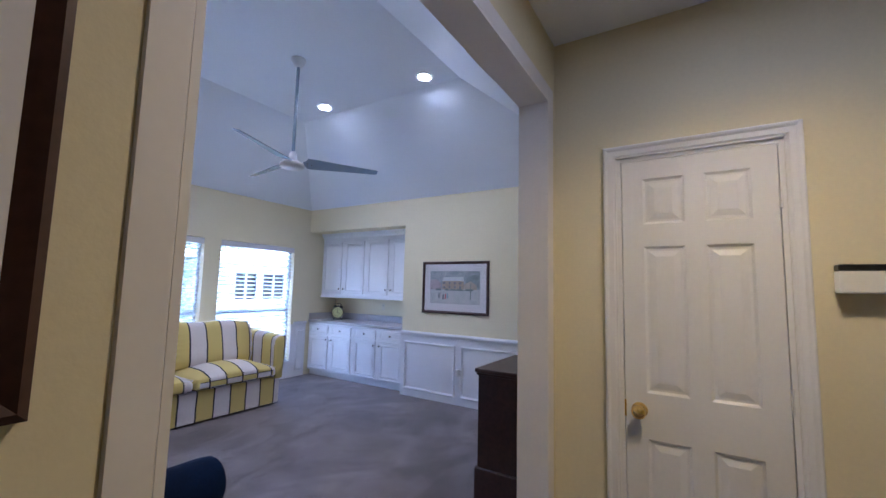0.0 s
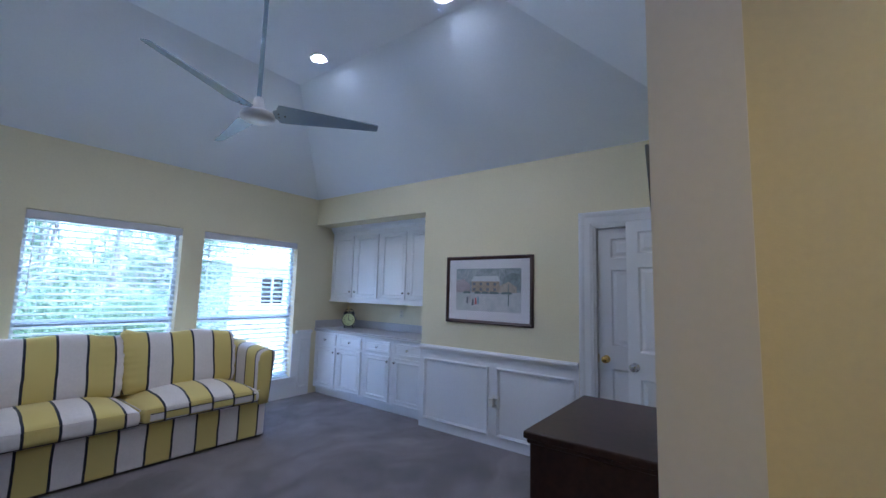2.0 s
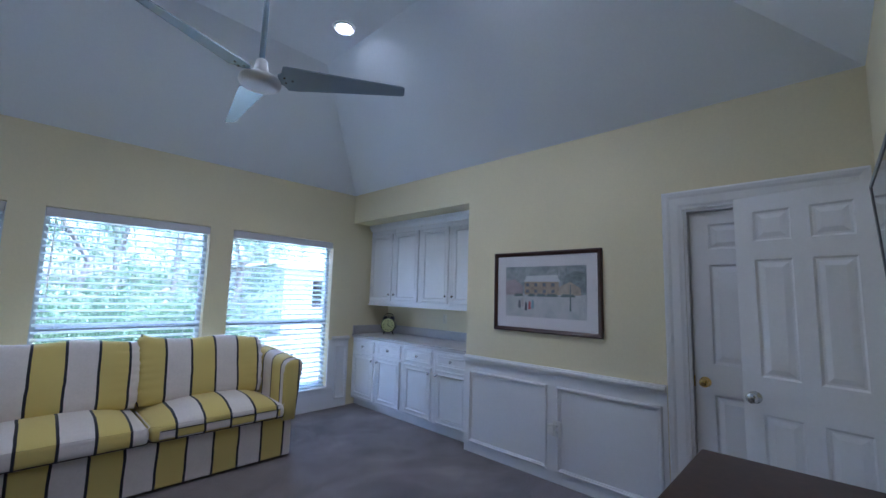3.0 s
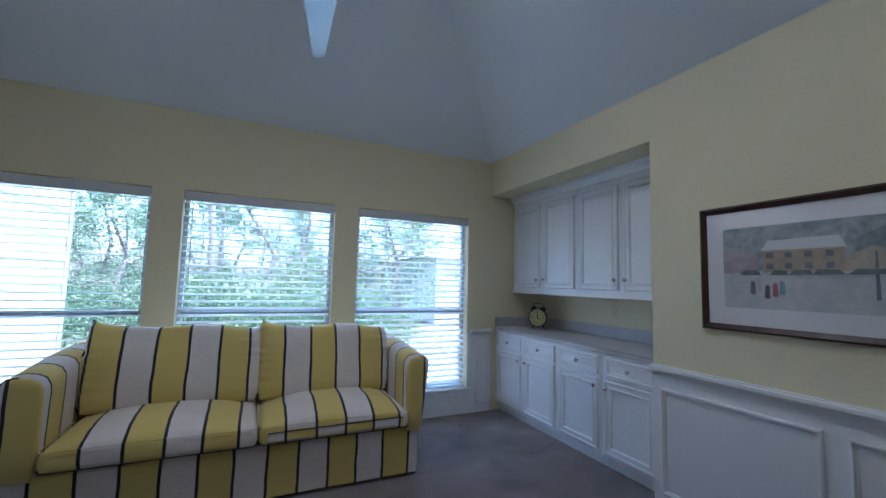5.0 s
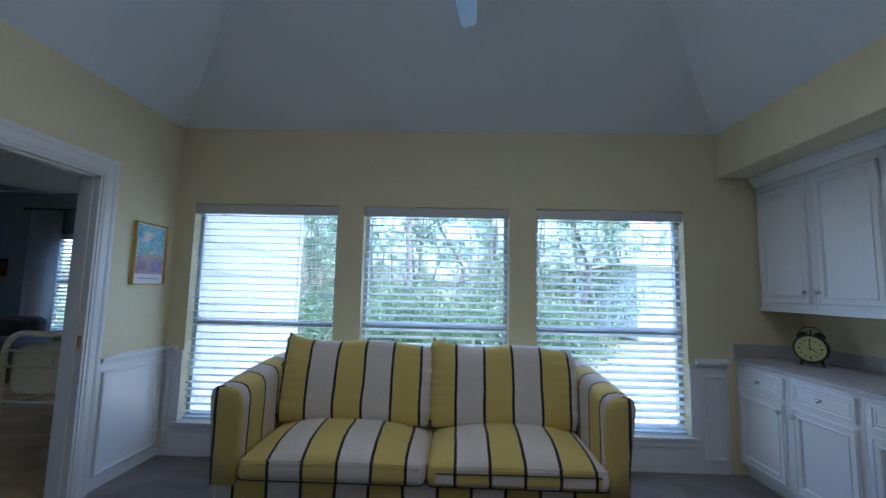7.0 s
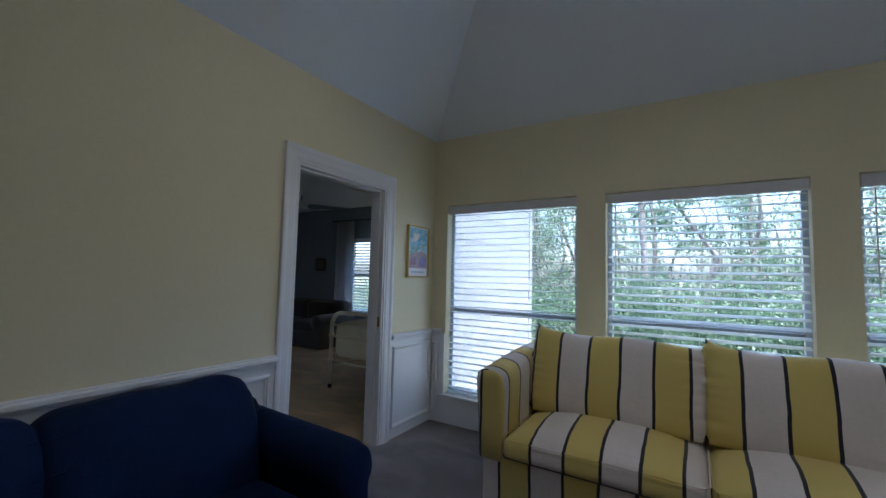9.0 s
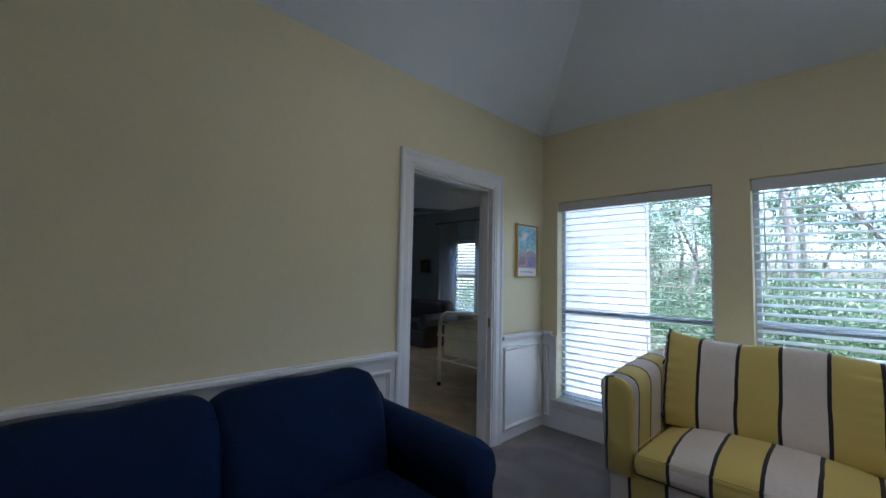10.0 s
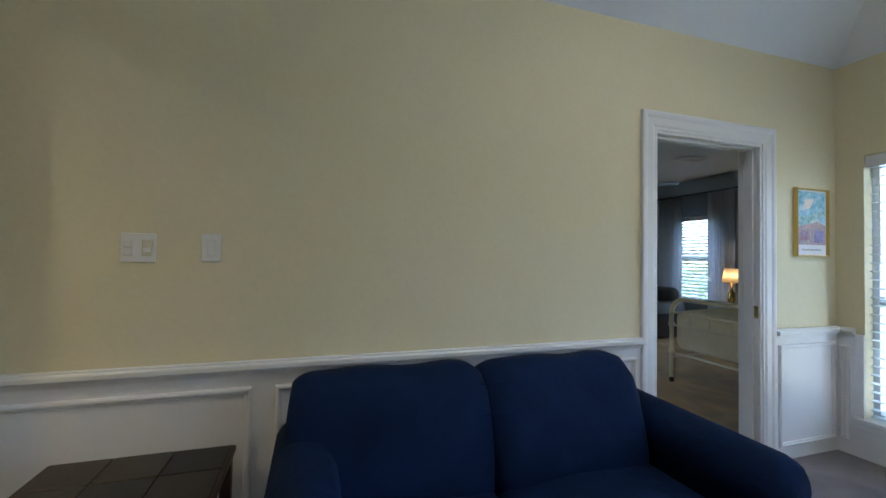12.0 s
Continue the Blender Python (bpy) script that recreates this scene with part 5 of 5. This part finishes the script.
curtain(-2.02, -1.55)
curtain(-1.03, -0.60)
rod = thing("curtain_rod", "dark metal curtain rod over the bedroom window", "curtain rod")
part("rod", tube([(BXW + 0.1, -2.12, 2.46), (BXW + 0.1, -0.5, 2.46)], 0.011, 8), M_BLACK, rod)
for y in (-2.14, -0.48):
    part("finial", lathe([(0.006, -0.02), (0.022, -0.008), (0.022, 0.008), (0.006, 0.02)], 12, (BXW + 0.1, y, 2.46), "y"), M_BLACK, rod)
    part("bracket", box(BXW + 0.001, BXW + 0.1, y * 0.97 - 0.006, y * 0.97 + 0.006, 2.445, 2.457), M_BLACK, rod)
bp = framed("framed_picture", "small dark picture on the bedroom wall", 0.30, 0.27, 0.03, (M_FRAMEWOOD, M_FRAMEWOOD), pose(BXW, -2.57, 1.565, 0, 0, 90), 0.02)
part("print", box(-0.11, 0.11, -0.0135, -0.0125, -0.095, 0.095), paint("dim_print", (0.16, 0.13, 0.10), 0.3), bp)

ns = thing("nightstand", "small dark wooden nightstand beside the bed", "nightstand")
part("top", box(-9.5, -9.05, -0.62, -0.12, 0.60, 0.625, 0.004), M_DARKWOOD, ns)
part("body", box(-9.48, -9.07, -0.60, -0.14, 0.06, 0.599), M_DARKWOOD, ns)
part("drawer", box(-9.069, -9.06, -0.58, -0.16, 0.42, 0.57, 0.003), M_DARKWOOD, ns)
tl = thing("table_lamp", "lit table lamp with a warm fabric shade on the nightstand", "lamp")
part("base", lathe([(0.07, 0.625), (0.07, 0.64), (0.03, 0.66), (0.05, 0.75), (0.045, 0.86), (0.012, 0.92), (0.010, 1.02)], 18, (-9.25, -0.50, 0)), M_BRASS, tl, "", True)
bl = new("bulb_lamp", bpy.data.lights.new("bulb_lamp", "POINT"))
bl.data.energy, bl.data.color, bl.data.shadow_soft_size = 0.22, (1.0, 0.72, 0.42), 0.03
bl.location = (-9.25, -0.50, 1.11)
sh = lathe([(0.125, 1.01), (0.09, 1.22)], 24, (-9.25, -0.50, 0))
bmesh.ops.delete(sh, geom=[f for f in sh.faces if len(f.verts) > 4], context="FACES_ONLY")
shade = part("shade", sh, M_SHADE, tl, "glowing cream shade", True)
wall = shade.modifiers.new("cloth", "SOLIDIFY")
wall.thickness = 0.002
ceiling_vent(pose(-8.25, -0.3, PLATE - 0.001) @ Matrix.Rotation(math.radians(90), 4, "X"), 0.36, 0.2, "white air vent in the bedroom ceiling")
ceiling_fan(-7.9, -1.25, PLATE - 0.001, 0.26, (20, 140, 260), "white ceiling fan in the dim bedroom")

# ---- outdoors ----
g = bmesh.new()
bmesh.ops.create_grid(g, x_segments=60, y_segments=60, size=1500)
for v in g.verts:
    v.co.z = -0.35
solid("ground", g, M_GROUND, "leaf-covered ground under the trees", "ground")

# pale paving along the house, under the windows, added to bounce daylight onto the ceiling
pv = bmesh.new()
for i in range(3):
    for j in range(11):
        box(-7.08 - 0.8 * (i + 1) + 0.01, -7.08 - 0.8 * i, 2.1 + 0.8 * j, 2.1 + 0.8 * (j + 1) - 0.01, -0.36, -0.31, 0.006, pv)
solid("pavement", pv, material("daylight_bounce_concrete", (0.30, 0.295, 0.28), rough=0.9, vary=0.15, scale=3, fine=50, bump=0.3, bump_scale=60), "pale concrete slabs added along the house to bounce daylight indoors", "pavement")

# lap siding on the bedroom wing
wing = bpy.data.objects["wall_outer_north"]
sb = mould([(0, 0.006), (0.024, 0.0), (0.026, 0.004), (0.008, 0.30), (0, 0.30)], (BXW - 0.15, YS + 0.001, 0), (XW - 0.165, YS + 0.001, 0), (0, 1, 0))
first = part("siding_board", sb, M_SIDING, wing, m=pose(0, 0, -0.3))
for k in range(1, 11):
    o = new("siding_board", first.data)
    o.parent, o.matrix_basis = wing, pose(0, 0, -0.3 + 0.3 * k)
part("corner_board", box(BXW - 0.17, BXW - 0.149, YS - 0.12, YS + 0.03, -0.3, PLATE + 0.2), M_SIDING, wing)
part("corner_board", box(BXW - 0.17, BXW - 0.06, YS + 0.018, YS + 0.032, -0.3, PLATE + 0.2), M_SIDING, wing)
part("eave", box(BXW - 0.6, XW - 0.17, YS - 0.3, YS + 0.45, PLATE + 0.2, PLATE + 0.36), M_SIDING, wing)


M_GREY_SIDING = material("pale_grey_siding_paint", (0.66, 0.69, 0.73), rough=0.6, vary=0.05, scale=2, bump=0.1, bump_scale=40)


def neighbour():
    h = thing("neighbour_house", "white-sided single-storey house wing with dark windows beyond the garden", "house")
    x, y0, y1 = -19.0, 11.3, 27.0
    holes = [(12.62, 13.66, 0.75, 1.93), (14.0, 15.17, 0.75, 1.93), (18, 19.5, 0.75, 1.93)]
    part("wall", sheet("x", x - 0.2, x, y0, y1, -0.35, 2.55, holes), M_GREY_SIDING, h, "pale grey siding")
    part("side_wall", sheet("y", y0, y0 + 0.2, x - 8, x - 0.2, -0.35, 2.55), M_GREY_SIDING, h)
    rb = bmesh.new()
    pts = [(x + 0.6, y0 - 0.6, 2.5), (x + 0.6, y1, 2.5), (x - 4, y1, 3.3), (x - 4, y0 + 3.5, 3.3), (x - 8.6, y0 - 0.6, 2.5), (x - 8.6, y1, 2.5)]
    v = [rb.verts.new(p) for p in pts]
    for f in ((0, 1, 2, 3), (0, 3, 4), (4, 3, 2, 5), (1, 5, 2), (0, 4, 5, 1)):
        rb.faces.new([v[i] for i in f])
    part("roof", rb, M_ROOF, h, "grey shingle hip roof")
    part("fascia", box(x + 0.58, x + 0.62, y0 - 0.6, y1, 2.38, 2.56), M_GREY_SIDING, h)
    part("soffit", box(x, x + 0.58, y0 - 0.6, y1, 2.40, 2.44), M_GREY_SIDING, h)
    lap = mould([(0, 0.005), (0.016, 0.0), (0.018, 0.004), (0.006, 0.24), (0, 0.24)], (x + 0.001, y0, 0), (x + 0.001, y1, 0), (1, 0, 0))
    board = None
    for k in range(11):
        z = -0.35 + 0.24 * k
        if any(z < hz1 and z + 0.24 > hz0 for _, _, hz0, hz1 in holes):
            continue
        if board is None:
            board = part("siding_board", lap, M_GREY_SIDING, h, m=pose(0, 0, z))
        else:
            o = new("siding_board", board.data)
            o.parent, o.matrix_basis = h, pose(0, 0, z)
    part("corner_board", box(x - 0.01, x + 0.03, y0 - 0.02, y0 + 0.12, -0.35, 2.42), M_GREY_SIDING, h)
    for a, c, z0, z1 in holes:
        w = part("window", sheet("x", x - 0.1, x + 0.03, a - 0.08, c + 0.08, z0 - 0.08, z1 + 0.08, [(a, (a + c) / 2 - 0.03, z0, z1), ((a + c) / 2 + 0.03, c, z0, z1)]), M_GREY_SIDING, h, "pale window frame")
        part("pane", box(x - 0.08, x - 0.07, a, c, z0, z1), M_SCREEN, w, "dark glass")


neighbour()


def leaf_cloud(rng, n, centre, size, leaf, bm):
    for _ in range(n):
        while True:
            p = Vector((rng.uniform(-1, 1), rng.uniform(-1, 1), rng.uniform(-1, 1)))
            if p.length < 1 and rng.random() < 0.25 + 0.75 * p.length:
                break
        c = Vector(centre) + Vector((p.x * size[0], p.y * size[1], p.z * size[2]))
        u = Vector((rng.uniform(-1, 1), rng.uniform(-1, 1), rng.uniform(-1, 1))).normalized() * leaf * rng.uniform(0.6, 1.3)
        w = u.cross(Vector((rng.uniform(-1, 1), rng.uniform(-1, 1), rng.uniform(-1, 1)))).normalized() * leaf * 0.45
        bm.append((c - u, c + w, c + u, c - w))


def quads(name, rows, mat, parent, label=""):
    me = bpy.data.meshes.new(name)
    me.from_pydata([tuple(p) for r in rows for p in r], [], [(4 * i, 4 * i + 1, 4 * i + 2, 4 * i + 3) for i in range(len(rows))])
    me.materials.append(mat)
    ob = new(name, me)
    ob.parent = parent
    return tagged(ob, label)


def tree(seed, height, spread, leaf_mat, density, low):
    rng = random.Random(seed)
    t = thing("tree", "tall broadleaf tree with a slim trunk and light green leaves" if leaf_mat == M_LEAF else "dense dark green tree with a slim trunk", "tree", "trees of the wood")
    pts = [Vector((rng.uniform(-0.15, 0.15) * k, rng.uniform(-0.15, 0.15) * k, height * k / 6)) for k in range(7)]
    part("trunk", tube(pts, 0.085, 8, r_end=0.015), M_BARK, t)
    rows = []
    for k in range(16):
        f = low + (0.98 - low) * k / 15
        i = min(5, int(f * 6))
        base = pts[i].lerp(pts[i + 1], f * 6 - i)
        a = rng.uniform(0, 2 * math.pi)
        ln = spread * (1.1 - 0.7 * abs(f - low - 0.15)) * rng.uniform(0.5, 1.1)
        tip = base + Vector((math.cos(a) * ln, math.sin(a) * ln, ln * rng.uniform(0.1, 0.6)))
        part("limb", tube([base, base.lerp(tip, 0.5) + Vector((0, 0, 0.1 * ln)), tip], 0.024, 5, r_end=0.005), M_BARK, t)
        for q in (0.45, 0.75, 1.0):
            leaf_cloud(rng, int(density * rng.uniform(0.6, 1.2)), base.lerp(tip, q), (ln * 0.38, ln * 0.38, ln * 0.26), 0.046, rows)
    quads("crown", rows, leaf_mat, t, "loose leafy crown")
    return t


KINDS = [tree(1, 11, 2.3, M_LEAF, 80, 0.25), tree(2, 9, 2.2, M_LEAF_DARK, 125, 0.06), tree(3, 13, 2.4, M_LEAF, 62, 0.35), tree(4, 6.5, 1.9, M_LEAF_DARK, 150, 0.04)]
rng = random.Random(11)
spots = []
for k in range(74):
    d = rng.uniform(14, 42) if k < 46 else rng.uniform(30, 52)
    y = 4.3 + rng.uniform(-0.75, 0.62) * d
    x = -6.9 - d
    if -22 < x and y > 9.5 or (x > -10.5 and y < 4) or (y > 10.5 and -28 < x < -15):
        continue
    spots.append((x, y, k))
for k, (x, y) in enumerate([(-14.5, 2.2), (-15.5, 4.4), (-16.5, 6.8), (-17.5, 9.2), (-14.8, 0.2), (-18.5, 3.1), (-21, 6), (-20, 0), (-29, 11), (-30, 15), (-29.5, 19), (-31, 13), (-16.8, 8.6), (-13.6, 3.2)]):
    spots.append((x, y, (1, 3, 0, 3, 2, 0, 1, 3, 1, 0, 1, 3, 3, 0)[k] + 4 * k))
used = set()
for x, y, k in spots:
    i = k % 4
    m = Matrix.Translation((x, y, -0.4)) @ Matrix.Rotation(rng.uniform(0, 6.28), 4, "Z") @ Matrix.Scale(rng.uniform(0.85, 1.15), 4)
    if i not in used:
        used.add(i)
        KINDS[i].matrix_basis = m
    else:
        copy_thing(KINDS[i], Matrix.LocRotScale(m.translation, m.to_quaternion(), None))


def shrubs():
    rng = random.Random(21)
    rows = []
    for k in range(120):
        x, y = -10.8 - rng.uniform(0, 12), rng.uniform(-8, 12)
        if (y > 10.0 and x < -16) or y > 3.3 - 0.4516 * (x + 3.54):
            continue
        r = rng.uniform(0.6, 1.3)
        leaf_cloud(rng, 760, (x, y, -0.35 + r * 0.7), (r, r, r * 0.75), 0.042, rows)
    for k in range(34):
        x, y, r = -11.0 - rng.uniform(0, 2.6), rng.uniform(2.6, 6.6), rng.uniform(0.7, 1.15)
        leaf_cloud(rng, 1000, (x, y, -0.3 + r * 0.8), (r, r, r * 0.9), 0.040, rows)
    ob = quads("undergrowth", rows, M_LEAF_DARK, None)
    tagged(ob, "low dark green undergrowth below the trees", "undergrowth", "", "stuff")


shrubs()
